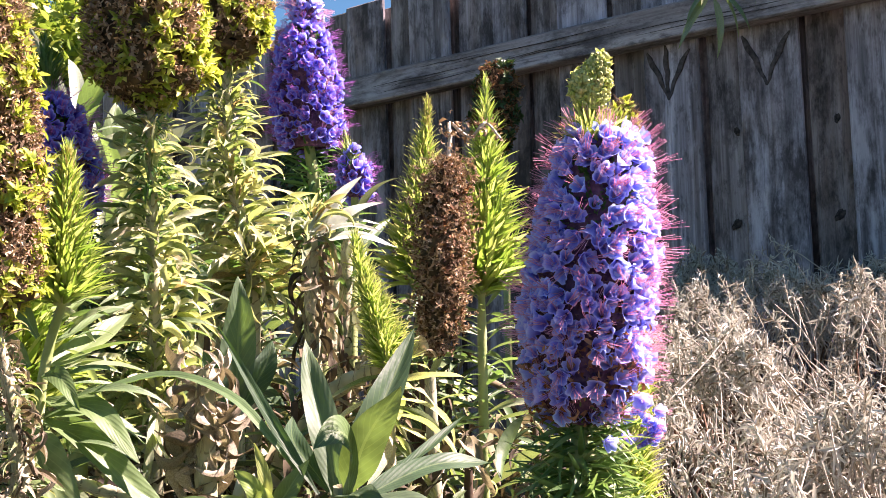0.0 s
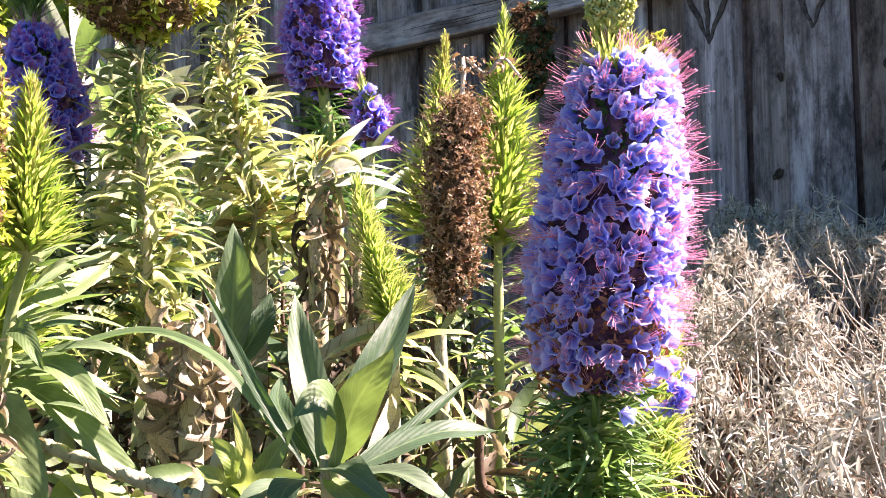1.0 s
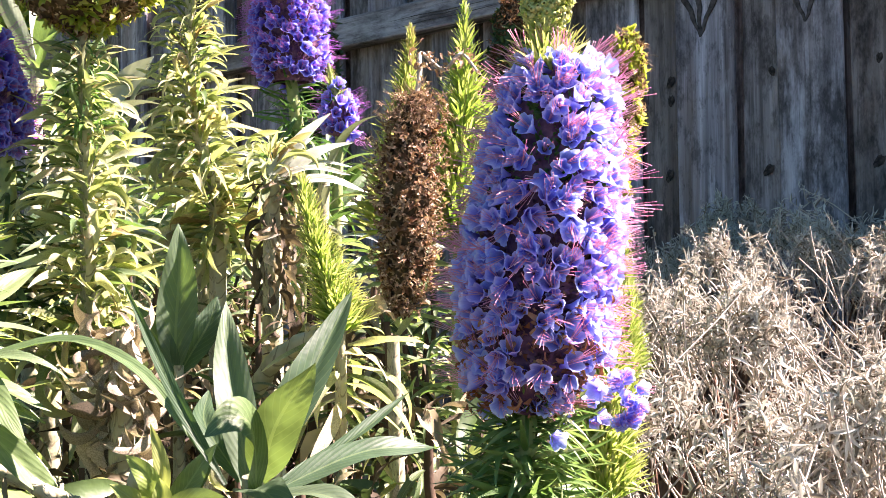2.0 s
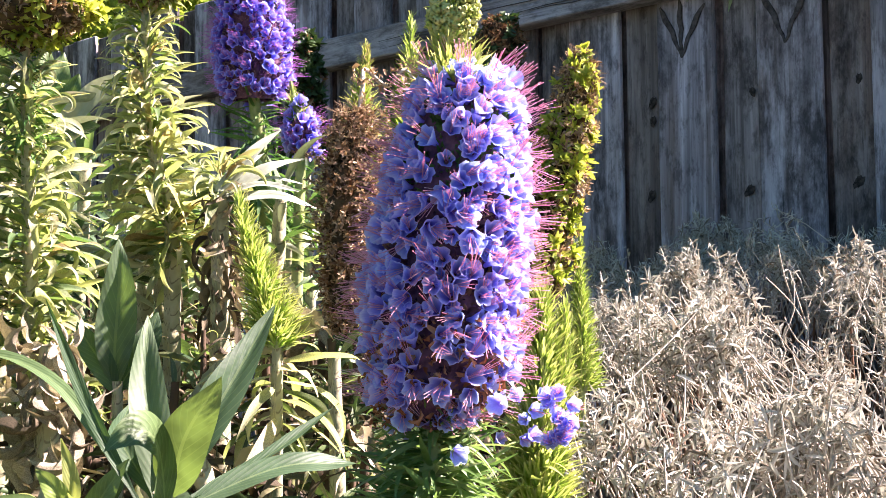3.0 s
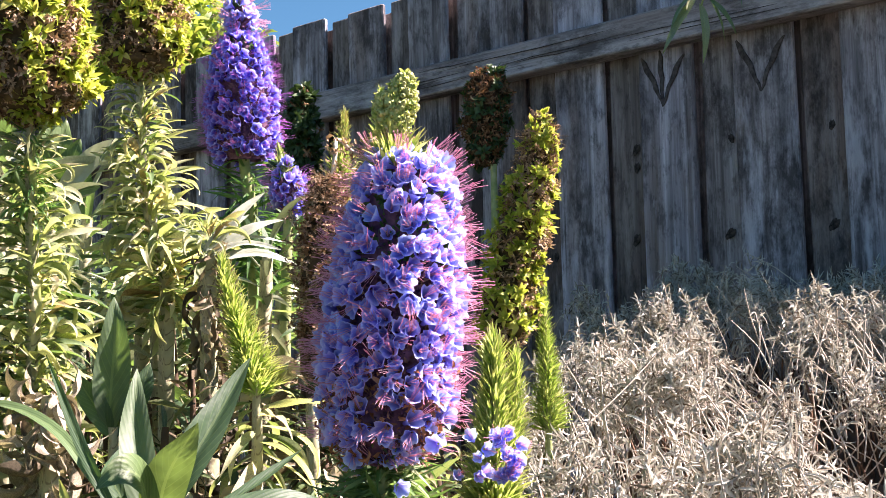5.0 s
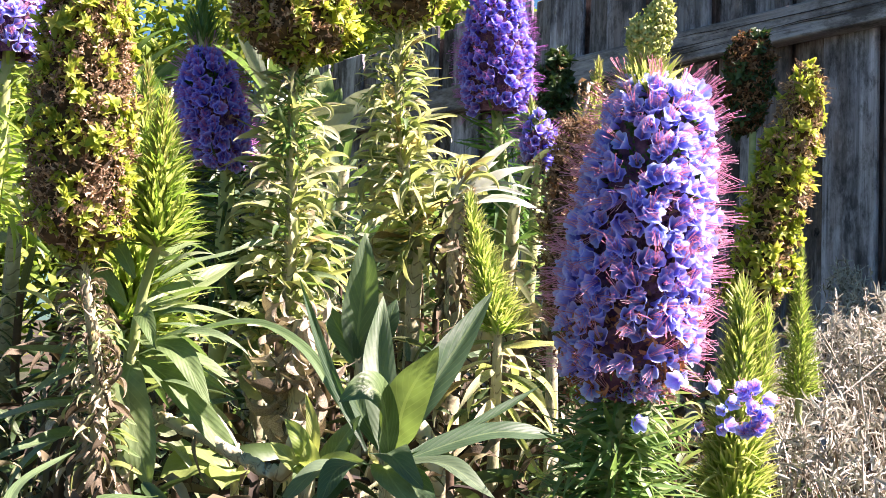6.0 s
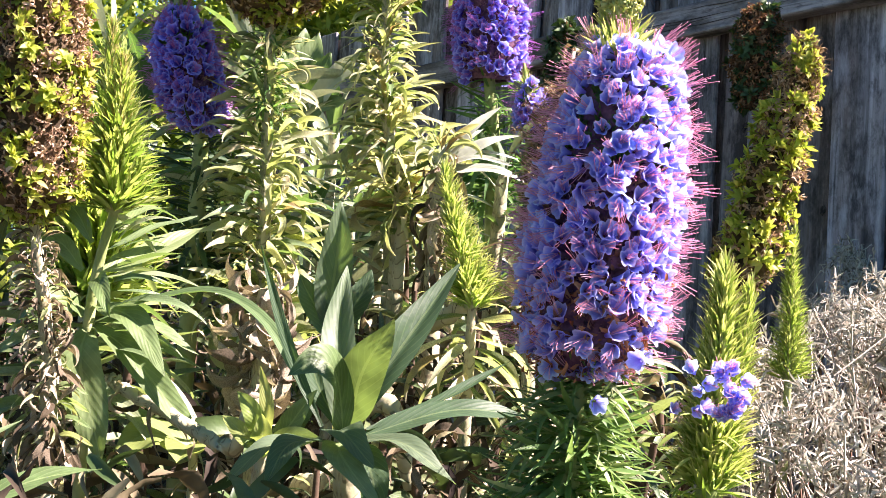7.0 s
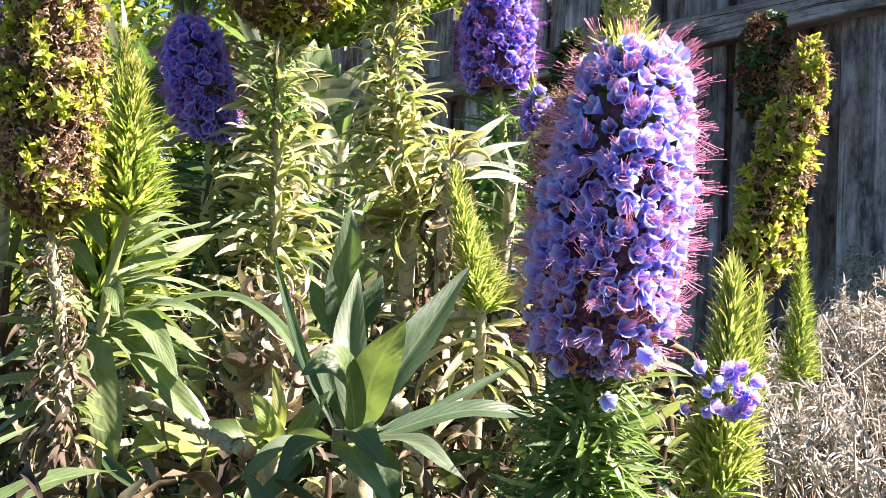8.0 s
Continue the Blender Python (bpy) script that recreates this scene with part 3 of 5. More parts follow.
def fence():
    root = thing("fence", "weathered grey timber paling fence with one upper rail", "fence", "", "structure", (0, FACE, 0))
    wide = [box_mesh("paling", (PITCH - 0.102, 0.018, TOP - 0.02), BOARD, 0.004, 9, 0.0024, k) for k in range(4)]
    narrow = [box_mesh("narrow_paling", (0.098, 0.016, TOP - 0.03), BROWNBOARD, 0.004, 9, 0.0024, 9 + k) for k in range(3)]
    back = box_mesh("back_paling", (0.17, 0.014, TOP - 0.035), BROWNBOARD, 0.002)
    r = random.Random(4)
    s, f, u = tube_shape([(0, -0.0105, 0), (0, -0.0085, 0), (0, -0.006, 0)], [0.0085, 0.0095, 0.004], 9)
    s = s * np.array([0.85, 1, 1.1]) * (1 + 0.22 * np.sin(np.arange(len(s)) * 2.4))[:, None] ** np.array([1, 0, 1])
    faces = f.tolist()
    knot = bpy.data.meshes.new("knot")
    knot.from_pydata(s.tolist(), [], faces + [list(range(8, -1, -1))])
    knot.materials.append(NAIL)
    arms = []
    for tip in ((-0.056, 0.0, 0.125), (0.058, 0.0, 0.115), (-0.004, 0.0, 0.135)):
        mid = (tip[0] * 0.42, 0.0, tip[2] * 0.5)
        v, f, u = tube_shape(smooth_path([(0, 0, 0), mid, tip], 9), np.array([0.0025, 0.0042, 0.0050, 0.0066, 0.0070, 0.0082, 0.0080, 0.0065, 0.0025]), 6)
        v[:, 1] *= 0.06
        v[:, 0] += 0.002 * np.sin(v[:, 2] * 120)
        arms.append(make_mesh("crack", v, f, CRACK, u))
    for k in range(-24, 14):
        x = FIRST + PITCH * k + PITCH / 2
        dz = r.uniform(-0.006, 0.004) + (0.01 if k % 5 == 0 else 0)
        dy = 0.009 + r.uniform(0, 0.006)
        left = x - PITCH / 2
        ob = part("paling", wide[k % 4], root, pose(left + 0.102 + (PITCH - 0.102) / 2, dy - 0.002, (TOP - 0.02) / 2 + 0.02 + dz, r.uniform(-0.3, 0.3), r.uniform(-0.2, 0.2), r.uniform(-1.0, 1.2)))
        low = part("narrow_paling", narrow[k % 3], root, pose(left + 0.061, dy + 0.0145, (TOP - 0.02) / 2 + 0.02 + r.uniform(-0.01, 0.004), r.uniform(-0.2, 0.2), r.uniform(-0.2, 0.2), r.uniform(-1.5, 1.5)))
        part("back_paling", back, root, pose(left + 0.005, 0.047, (TOP - 0.035) / 2 + 0.01, 0, r.uniform(-0.3, 0.3), 0))
        if -10 < k < 5:
            for z in (1.222, 1.008) if k != -2 else (1.228, 1.203, 1.008):
                part("knot", knot, low, Matrix.Translation((0.013 + r.uniform(-0.010, 0.010), -0.0012, z - (TOP - 0.02) / 2 - 0.02 + r.uniform(-0.014, 0.014))) @ Matrix.Rotation(r.uniform(-0.8, 0.8), 4, "Y") @ Matrix.Diagonal((k_size := r.uniform(0.8, 1.25), 1.0, k_size * 1.15, 1.0)))
        if k in (-2, -1):
            for n_arm in (0, 1, 2) if k == -2 else (0, 1):
                part("crack", arms[n_arm], ob, Matrix.Translation((0.044 - 0.051, -0.0093, 1.326 - (TOP - 0.02) / 2 - 0.02)))
    rails = [box_mesh("rail", (2.4, 0.055, 0.084), RAILWOOD, 0.004, 14, 0.0015, 7 + k) for k in range(3)]
    splits = []
    for k in range(3):
        l = 0.10 + 0.09 * k
        v, f, u = tube_shape([(-l, 0, 0), (-l * 0.4, 0, 0.002), (l * 0.2, 0, -0.001), (l, 0, 0.001)], [0.0003, 0.0013, 0.0016, 0.0003], 5)
        v[:, 1] *= 0.3
        splits.append(make_mesh("split", v, f, CRACK, u))
    for k, x in enumerate((-5.75, -3.34, -0.93, 1.48)):
        bar = part("rail", rails[k % 3], root, pose(x, -0.0285, 1.503, 0, r.uniform(-0.06, 0.06), 0))
        for j in range(14 if k in (1, 2) else 0):
            part("split", splits[j % 3], bar, pose(r.uniform(-1.1, 1.1), -0.0278, r.uniform(-0.036, 0.036), 0, r.uniform(-1.5, 1.5), 0))
        part("rail", rails[(k + 1) % 3], root, pose(x, -0.021, 0.35, 0, 0, 0))


fence()


# ---- plants ----
def floret_shape(kind):
    """One funnel flower along y, one unit long: a tube that widens into five round lobes."""
    seg, prof = 20, [(0.0, 0.09), (0.30, 0.18), (0.55, 0.33), (0.78, 0.45), (0.95 - 0.05 * kind, 0.52 + 0.06 * kind)]
    v, u = [], []
    for i, (h, r) in enumerate(prof):
        k = i / (len(prof) - 1)
        for j in range(seg):
            a = 2 * math.pi * j / seg
            lobe = abs(math.cos(2.5 * a)) ** 0.7
            rr = r * (1 + 0.24 * k * (lobe - 0.6))
            hh = h + 0.10 * k * k * (lobe - 0.5) - (0.05 + 0.07 * kind) * k * math.cos(a) + 0.05 * k * k * math.sin(3 * a + kind)
            rr *= 1 + 0.07 * k * math.sin(7 * a + 2 * kind)
            v.append((rr * math.cos(a), hh, rr * math.sin(a)))
            u.append((j / seg, k))
    return np.array(v), grid_faces(len(prof), seg, True), np.array(u)


def stamen_shape(reach, thick, seed):
    """Five bent threads that stand out of the throat, with small tips."""
    r = np.random.default_rng(seed)
    vs, fs, us, at = [], [], [], 0
    for k in range(5):
        a = k * 1.2566 + r.uniform(-0.4, 0.4)
        sp = r.uniform(0.10, 0.34)
        l = reach * r.uniform(0.8, 1.15)
        p = [(0.05 * math.cos(a), 0.3, 0.05 * math.sin(a)), (sp * 0.5 * math.cos(a), 0.3 + l * 0.5, sp * 0.5 * math.sin(a)),
             (sp * math.cos(a), 0.3 + l * 0.93, sp * math.sin(a) + 0.05), (sp * 1.05 * math.cos(a), 0.3 + l, sp * 1.05 * math.sin(a) + 0.07)]
        v, f, u = tube_shape(smooth_path(p, 5), [thick, thick, thick, thick * 1.1, thick * 1.9], 4)
        vs.append(v), fs.append(f + at), us.append(u)
        at += len(v)
    return np.concatenate(vs), np.concatenate(fs), np.concatenate(us)


FLORETS = [floret_shape(0), floret_shape(1)]
ST = [stamen_shape(2.0, 0.0150, k) for k in range(3)]
M_FLORETS = [make_mesh("floret", *f[:2], p, f[2]) for p in (PETAL, PETALDEEP) for f in FLORETS]
M_FLORET = M_FLORETS[0]
M_STAMEN = [make_mesh("stamen_tuft", *s[:2], PINK, s[2]) for s in ST]
M_STAMENVIO = [make_mesh("stamen_tuft", *s[:2], VIOLETHAIR, s[2]) for s in ST]


def column(path, n, seed, crowd=1.0, top=0.0, low=1.0):
    """n places round a spike: shares along it (0 is its top), azimuths in degrees."""
    r = np.random.default_rng(seed)
    s = top + (low - top) * ((np.arange(n) + 0.5) / n) ** crowd
    return np.clip(s + r.normal(0, 0.004, n), 0, 1), (np.arange(n) * GOLD + r.normal(0, 9, n)) % 360


def outward(path, s, az, radius):
    p = along(path, s)
    a = np.radians(az)
    return p + np.stack([np.cos(a) * radius, np.sin(a) * radius, 0 * a], -1)


def flower_head(root, path, prof, n, size, seed, deep=False, gaps=(1.0, 0.0), stamens=True, pink=False, husk=PLUM, holes=-0.12):
    """Florets, husks and core round a path from the top down. prof: share and radius of the floret mouths."""
    r = np.random.default_rng(seed)
    ps, pr = zip(*prof)
    dense = smooth_path(path, 40)
    core_r = np.interp(np.linspace(0, 1, 40), ps, pr) - size * 0.95
    v, f, u = lathe_shape(dense, np.maximum(core_r, 0.003) * 0.9, 14, 0.0008, seed)
    part("core", make_mesh("core", v, f, CORE, u), root)
    s, az = column(dense, n * 4, seed + 1, 0.9)
    rad = np.maximum(np.interp(s, ps, pr) - size * 0.95, 0.002)
    p = turns(outward(dense, s, az, rad * 0.85), az, r.uniform(0, 45, len(s)), r.uniform(0, 360, len(s)), size * r.uniform(0.45, 0.80, len(s)))
    half = len(p) // 3
    part("husk_layer", make_mesh("husk_layer", *(lambda q: (q[0], q[1], husk, q[2]))(scatter(BLADES, p[half:]))), root, kind="stuff")
    part("sepal_layer", make_mesh("sepal_layer", *(lambda q: (q[0], q[1], DARK, q[2]))(scatter(BLADES, p[:half]))), root, kind="stuff")
    s, az = column(dense, n, seed + 2, 0.92)
    rad = np.maximum(np.interp(s, ps, pr) - size, 0.002)
    rest, hairs = [], []
    for i in range(n):
        patch = noise.noise(Vector((math.cos(radians(az[i])) * 2.6, math.sin(radians(az[i])) * 2.6, s[i] * 11 + seed)))
        if (s[i] > gaps[0] and r.random() < gaps[1]) or patch + r.normal(0, 0.12) > 0.42 - holes:
            continue
        el = 38 * max(0.0, 1 - s[i] * 5) + r.normal(6, 22)
        k = size * r.uniform(0.72, 1.12)
        m = turns([outward(dense, s[i : i + 1], az[i : i + 1], rad[i : i + 1] + r.normal(0, size * 0.16))[0]], az[i] + r.normal(0, 24), el, r.uniform(0, 360), k)[0]
        if math.cos(radians(az[i] + 45)) < -0.2:
            rest.append(m)
            continue
        fl = part("floret", M_FLORETS[2 * deep + i % 2], root, as_matrix(m))
        if stamens:
            part("stamen_tuft", (M_STAMENVIO if deep and not pink else M_STAMEN)[i % 3], fl)
    if rest:
        q = scatter([FLORETS[0]], np.array(rest))
        part("far_floret_layer", make_mesh("far_floret_layer", q[0], q[1], PETALDEEP if deep else PETAL, q[2]), root, kind="stuff")
        q = scatter(ST, np.array(rest))
        part("far_stamen_layer", make_mesh("far_stamen_layer", q[0], q[1], VIOLETHAIR if deep else PINK, q[2]), root, kind="stuff")


def needle_spike(root, path, n, size0, size1, el0, el1, material, seed, name="spike_foliage", shapes=None, curve=0.75, radius=0.004, stem=True, stem_r=(0.0015, 0.006)):
    """A bottle brush of narrow leaves from the top of the path down."""
    r = np.random.default_rng(seed)
    n = int(n * (2.3 if shapes is None else 1.4))
    dense = smooth_path(path, 30)
    if stem:
        v, f, u = tube_shape(dense, np.linspace(*stem_r, 30), 8)
        part("stem", make_mesh("stem", v, f, STEM, u), root)
    s, az = column(dense, n, seed, curve)
    size = size0 + (size1 - size0) * s**1.2
    el = el0 + (el1 - el0) * s**0.6
    p = turns(outward(dense, s, az, radius * s), az + r.normal(0, 6, n), el + r.normal(0, 9, n), r.normal(0, 25, n), size * r.uniform(0.7, 1.15, n))
    q = scatter(shapes or NEEDLES, p)
    part(name, make_mesh(name, q[0], q[1], material, q[2]), root, kind="stuff")


def leaves_round(root, path, n, meshes, size, el, seed, s0=0.0, s1=1.0, radius=0.005, spread=12.0, arc=None):
    """Single leaves on a stem, each a part. size and el: values at the top and at the bottom."""
    r = np.random.default_rng(seed)
    dense = smooth_path(path, 40)
    s, az = column(dense, n, seed, 1.0, s0, s1)
    if arc:
        az = arc[0] + (az / 360.0) * (arc[1] - arc[0])
    k = (s - s0) / max(s1 - s0, 1e-6)
    p = turns(outward(dense, s, az, radius), az + r.normal(0, 8, n), el[0] + (el[1] - el[0]) * k + r.normal(0, spread, n), r.normal(0, 30, n), (size[0] + (size[1] - size[0]) * k) * r.uniform(0.55, 1.3, n))
    for i in range(n):
        me = meshes[int(r.integers(len(meshes)))]
        part(me.name.split(".")[0], me, root, as_matrix(p[i]))


def stalk(root, path, r0, r1, material=BARK, name="stem", n=40, wobble=0.0, seed=0):
    dense = smooth_path(path, n, wobble, seed)
    v, f, u = tube_shape(dense, np.linspace(r0, r1, n), 10)
    part(name, make_mesh(name, v, f, material, u), root)


def seed_head(root, path, prof, tufts, husks, tuft_size, seed, green=TUFT, dry=HUSK, patchy=0.0, bare=0.0, rag=0.0, side=0.0):
    """A spent spike: leafy rosettes and clumps of dry calyces packed round a core. side: shade away from the sun, put
    in as more brown husks there.
    """
    r = np.random.default_rng(seed)
    ps, pr = zip(*prof)
    dense = smooth_path(path, 40)
    v, f, u = lathe_shape(dense, np.maximum(np.interp(np.linspace(0, 1, 40), ps, pr) - 1.1 * tuft_size, 0.004), 16, 0.002, seed)
    part("core", make_mesh("core", v, f, HUSKCORE, u), root)

    def lumps(az, s):
        # 47 is the sun's azimuth: the far side gets browner, like shade
        return np.array([noise.noise(Vector((math.cos(radians(q)) * 2.4, math.sin(radians(q)) * 2.4, k * 13 + seed))) + side * math.cos(radians(q - 47)) for q, k in zip(az, s)])

    def axes(az, n, lift):
        a = np.radians(az + r.normal(0, 14, n))
        return np.stack([np.cos(a), np.sin(a), r.normal(lift, 0.3, n)], -1)

    s, az = column(dense, tufts, seed, 1.0)
    field = lumps(az, s)
    keep = field + r.normal(0, 0.10, tufts) > patchy - 0.08 + bare * (1 - 1.4 * s)
    s, az, field = s[keep], az[keep], field[keep]
    rad = np.maximum(np.interp(s, ps, pr) - tuft_size * 0.75, 0.002) * (1 + 0.16 * np.clip(field, -0.5, 0.5))
    at = outward(dense, s, az, rad + r.normal(0, tuft_size * 0.3, len(s)))
    q = scatter(TUFTLEAVES, rosette_poses(at, axes(az, len(s), 0.55), 10, tuft_size * r.uniform(0.7, 1.2, len(s)), (12, 85), r))
    part("tuft_layer", make_mesh("tuft_layer", q[0], q[1], green, q[2]), root, kind="stuff")
    s, az = column(dense, husks, seed + 3, 1.0)
    field = lumps(az, s)
    keep = field + r.normal(0, 0.10, husks) < patchy + 0.10 + bare * (1 - 1.4 * s) + rag
    s, az, field = s[keep], az[keep], field[keep]
    rad = np.maximum(np.interp(s, ps, pr) - tuft_size * 0.55, 0.002) * (1 + 0.10 * np.abs(field))
    at = outward(dense, s, az, rad + r.normal(0, tuft_size * (0.28 + rag), len(s)))
    q = scatter(CALYX, rosette_poses(at, axes(az, len(s), 0.2), 6, tuft_size * 0.62 * r.uniform(0.6, 1.2, len(s)), (15, 95), r))
    part("husk_layer", make_mesh("husk_layer", q[0], q[1], dry, q[2]), root, kind="stuff")
    if dry is HUSK:
        k = min(220, len(s) // 3)
        q = scatter(ST, turns(at[:k], az[:k] + r.normal(0, 50, k), r.uniform(-40, 70, k), r.uniform(0, 360, k), 0.0048 * r.uniform(0.6, 1.3, k)))
        part("filament_layer", make_mesh("filament_layer", q[0], q[1], dry, q[2]), root, kind="stuff")


# the large flowering spike in front
def main_flower():
    top, foot = (-0.066, 0.850, 0.852), (-0.088, 0.847, 0.683)
    root = thing("flower_spike", "blue-violet echium flower spike with pink stamens, in full bloom", "flower", "flower spikes", "", (0, 0, 0))
    path = [top, (-0.071, 0.849, 0.815), (-0.078, 0.848, 0.764), (-0.083, 0.847, 0.722), foot]
    flower_head(root, path, [(0, 0.016), (0.05, 0.025), (0.15, 0.0315), (0.35, 0.0375), (0.55, 0.0405), (0.8, 0.0400), (0.93, 0.034), (1, 0.020)], 760, 0.0091, 11, gaps=(0.76, 0.42), husk=MAROON, holes=0.04)
    r = np.random.default_rng(6)
    dense = smooth_path(path, 40)
    s, az = r.uniform(0.62, 1.0, 520) ** 0.8, r.uniform(0, 360, 520)
    p = turns(outward(dense, s, az, np.interp(s, (0.6, 0.85, 1), (0.034, 0.033, 0.019)) + r.normal(0, 0.003, 520)), az + r.normal(0, 40, 520), r.uniform(-40, 60, 520), r.uniform(0, 360, 520), r.uniform(0.003, 0.008, 520))
    q = scatter(SCRAPS, p)
    part("spent_floret_layer", make_mesh("spent_floret_layer", q[0], q[1], RUST, q[2]), root, label="rust-brown withered florets", kind="stuff")
    # leafy stem beneath
    low = [foot, (-0.092, 0.846, 0.63), (-0.105, 0.845, 0.52), (-0.12, 0.85, 0.0)]
    stalk(root, low, 0.0045, 0.010, STEM)
    needle_spike(root, [(-0.085, 0.85, 0.698), (-0.092, 0.846, 0.63), (-0.100, 0.845, 0.55)], 600, 0.034, 0.058, 24, 2, DARKLIT, 12, "stem_foliage", STRAPS_THIN, radius=0.009, stem=False)
    # the side cyme that hangs low on the spike
    r = np.random.default_rng(5)
    for c, k in (((-0.063, 0.838, 0.672), 1), ((-0.052, 0.848, 0.700), 2)):
        for j in range(k):
            a = -60 + r.uniform(-50, 50)
            part("floret", M_FLORET, root, as_matrix(turns([np.array(c) + r.normal(0, 0.003, 3)], a, r.uniform(-10, 20), r.uniform(0, 360), 0.0092)[0]))
    # green coiled tip
    buds, where, az = [], [], []
    for lobe, n in (([(-0.070, 0.844, 0.864), (-0.072, 0.842, 0.876), (-0.073, 0.841, 0.887)], 420), ([(-0.070, 0.843, 0.862), (-0.068, 0.846, 0.880), (-0.065, 0.847, 0.896)], 480)):
        d = smooth_path(lobe, 20)
        s, a = column(d, n, n, 1.0)
        where.append(outward(d, s, a, 0.0078 * np.sin(np.pi * np.clip(s * 0.8 + 0.15, 0, 1)) ** 0.6))
        az.append(a)
    where, az = np.concatenate(where), np.concatenate(az)
    p = turns(where, az, r.uniform(-20, 70, len(az)), 0, 0.0025 * r.uniform(0.5, 1.35, len(az)))
    q = scatter([BUD], p)
    k = 700
    leaflets = scatter(TUFTLEAVES, turns(where[r.integers(0, len(where), k)], r.uniform(0, 360, k), r.uniform(0, 80, k), r.uniform(0, 360, k), 0.0052 * r.uniform(0.6, 1.2, k)))
    part("tip_leaflet_layer", make_mesh("tip_leaflet_layer", leaflets[0], leaflets[1], YTIP, leaflets[2]), root, kind="stuff")
    part("coiled_tip", make_mesh("coiled_tip", q[0], q[1], BUDGREEN, q[2]), root, label="pale green coiled flower buds", kind="stuff")
    needle_spike(root, [(-0.071, 0.842, 0.880), (-0.071, 0.843, 0.859), (-0.070, 0.846, 0.837)], 130, 0.008, 0.026, 68, 25, YTIP, 13, "tip_foliage", radius=0.004, stem_r=(0.003, 0.004))


def ball_shape(rows=5, seg=7):
    v, u = [], []
    for i in range(rows):
        t = 0.12 + 0.76 * i / (rows - 1)
        for j in range(seg):
            a = 2 * math.pi * j / seg
            v.append((math.sin(math.pi * t) * math.cos(a) * 0.55, (1 - math.cos(math.pi * t)) * 0.5, math.sin(math.pi * t) * math.sin(a) * 0.55))
            u.append((j / seg, t))
    return np.array(v), grid_faces(rows, seg, True), np.array(u)


BUD = ball_shape()
STRAPS_THIN = [leaf_shape(0.085, -25 + 28 * k, 24, 12 * (k - 1), 0.08, 8, 3, 140 + k) for k in range(5)]
main_flower()


def second_flowers():
    # tall spike near the fence, with a small side head
    root = thing("flower_spike", "violet echium flower spike with a small second tier on top", "flower", "flower spikes")
    flower_head(root, [(-0.757, 1.296, 1.150), (-0.760, 1.299, 1.09), (-0.764, 1.306, 0.995)], [(0, 0.020), (0.12, 0.036), (0.5, 0.047), (0.85, 0.047), (1, 0.036)], 400, 0.0112, 31, deep=True, gaps=(0.9, 0.4))
    flower_head(root, [(-0.752, 1.291, 1.195), (-0.754, 1.292, 1.180), (-0.756, 1.294, 1.160)], [(0, 0.010), (0.4, 0.024), (1, 0.022)], 34, 0.0140, 32)
    needle_spike(root, [(-0.755, 1.29, 1.24), (-0.755, 1.291, 1.215), (-0.756, 1.292, 1.19)], 40, 0.012, 0.022, 75, 40, YTIP, 33, "tip_foliage")
    stalk(root, [(-0.764, 1.306, 1.0), (-0.765, 1.318, 0.93), (-0.77, 1.33, 0.8), (-0.78, 1.34, 0)], 0.007, 0.012, STEM)
    needle_spike(root, [(-0.764, 1.306, 1.005), (-0.765, 1.318, 0.93), (-0.768, 1.325, 0.84)], 120, 0.045, 0.085, 20, -5, DARK, 34, "stem_foliage", STRAPS_THIN, radius=0.008, stem=False)
    root = thing("flower_spike", "small round violet flower head with a straw-green bud tip", "flower", "flower spikes")
    flower_head(root, [(-0.706, 1.326, 0.985), (-0.707, 1.329, 0.955), (-0.709, 1.331, 0.928)], [(0, 0.012), (0.4, 0.026), (1, 0.020)], 44, 0.0135, 35, deep=True)
    needle_spike(root, [(-0.712, 1.317, 1.012), (-0.711, 1.32, 0.995), (-0.708, 1.325, 0.975)], 60, 0.006, 0.016, 70, 35, YTIP, 36, "tip_foliage")
    stalk(root, [(-0.709, 1.331, 0.93), (-0.72, 1.335, 0.8), (-0.76, 1.34, 0)], 0.005, 0.009, STEM)
    # spike between the seed heads, its shade put into darker petals and leaves
    root = thing("flower_spike", "deep violet flower spike, its shade put into the petal colour, with a lit pink edge", "flower", "flower spikes")
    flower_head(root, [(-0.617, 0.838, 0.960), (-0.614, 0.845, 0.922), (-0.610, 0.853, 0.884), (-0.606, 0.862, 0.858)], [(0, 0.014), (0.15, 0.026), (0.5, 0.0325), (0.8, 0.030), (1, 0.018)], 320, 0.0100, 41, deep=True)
    stalk(root, [(-0.606, 0.862, 0.86), (-0.61, 0.865, 0.75), (-0.63, 0.87, 0)], 0.006, 0.010, STEM)
    needle_spike(root, [(-0.618, 0.834, 1.010), (-0.618, 0.835, 0.990), (-0.617, 0.836, 0.965)], 70, 0.014, 0.030, 78, 45, DARK, 42, "tip_foliage")
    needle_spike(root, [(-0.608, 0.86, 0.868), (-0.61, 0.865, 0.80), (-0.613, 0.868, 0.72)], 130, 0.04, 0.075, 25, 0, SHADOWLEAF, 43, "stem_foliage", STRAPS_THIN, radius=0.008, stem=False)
    # another at the far side
    root = thing("flower_spike", "blue-violet flower spike beyond the seed heads", "flower", "flower spikes")
    flower_head(root, [(-0.790, 0.702, 1.06), (-0.789, 0.708, 1.02), (-0.787, 0.713, 0.965)], [(0, 0.015), (0.2, 0.036), (0.6, 0.044), (1, 0.036)], 220, 0.0115, 44)
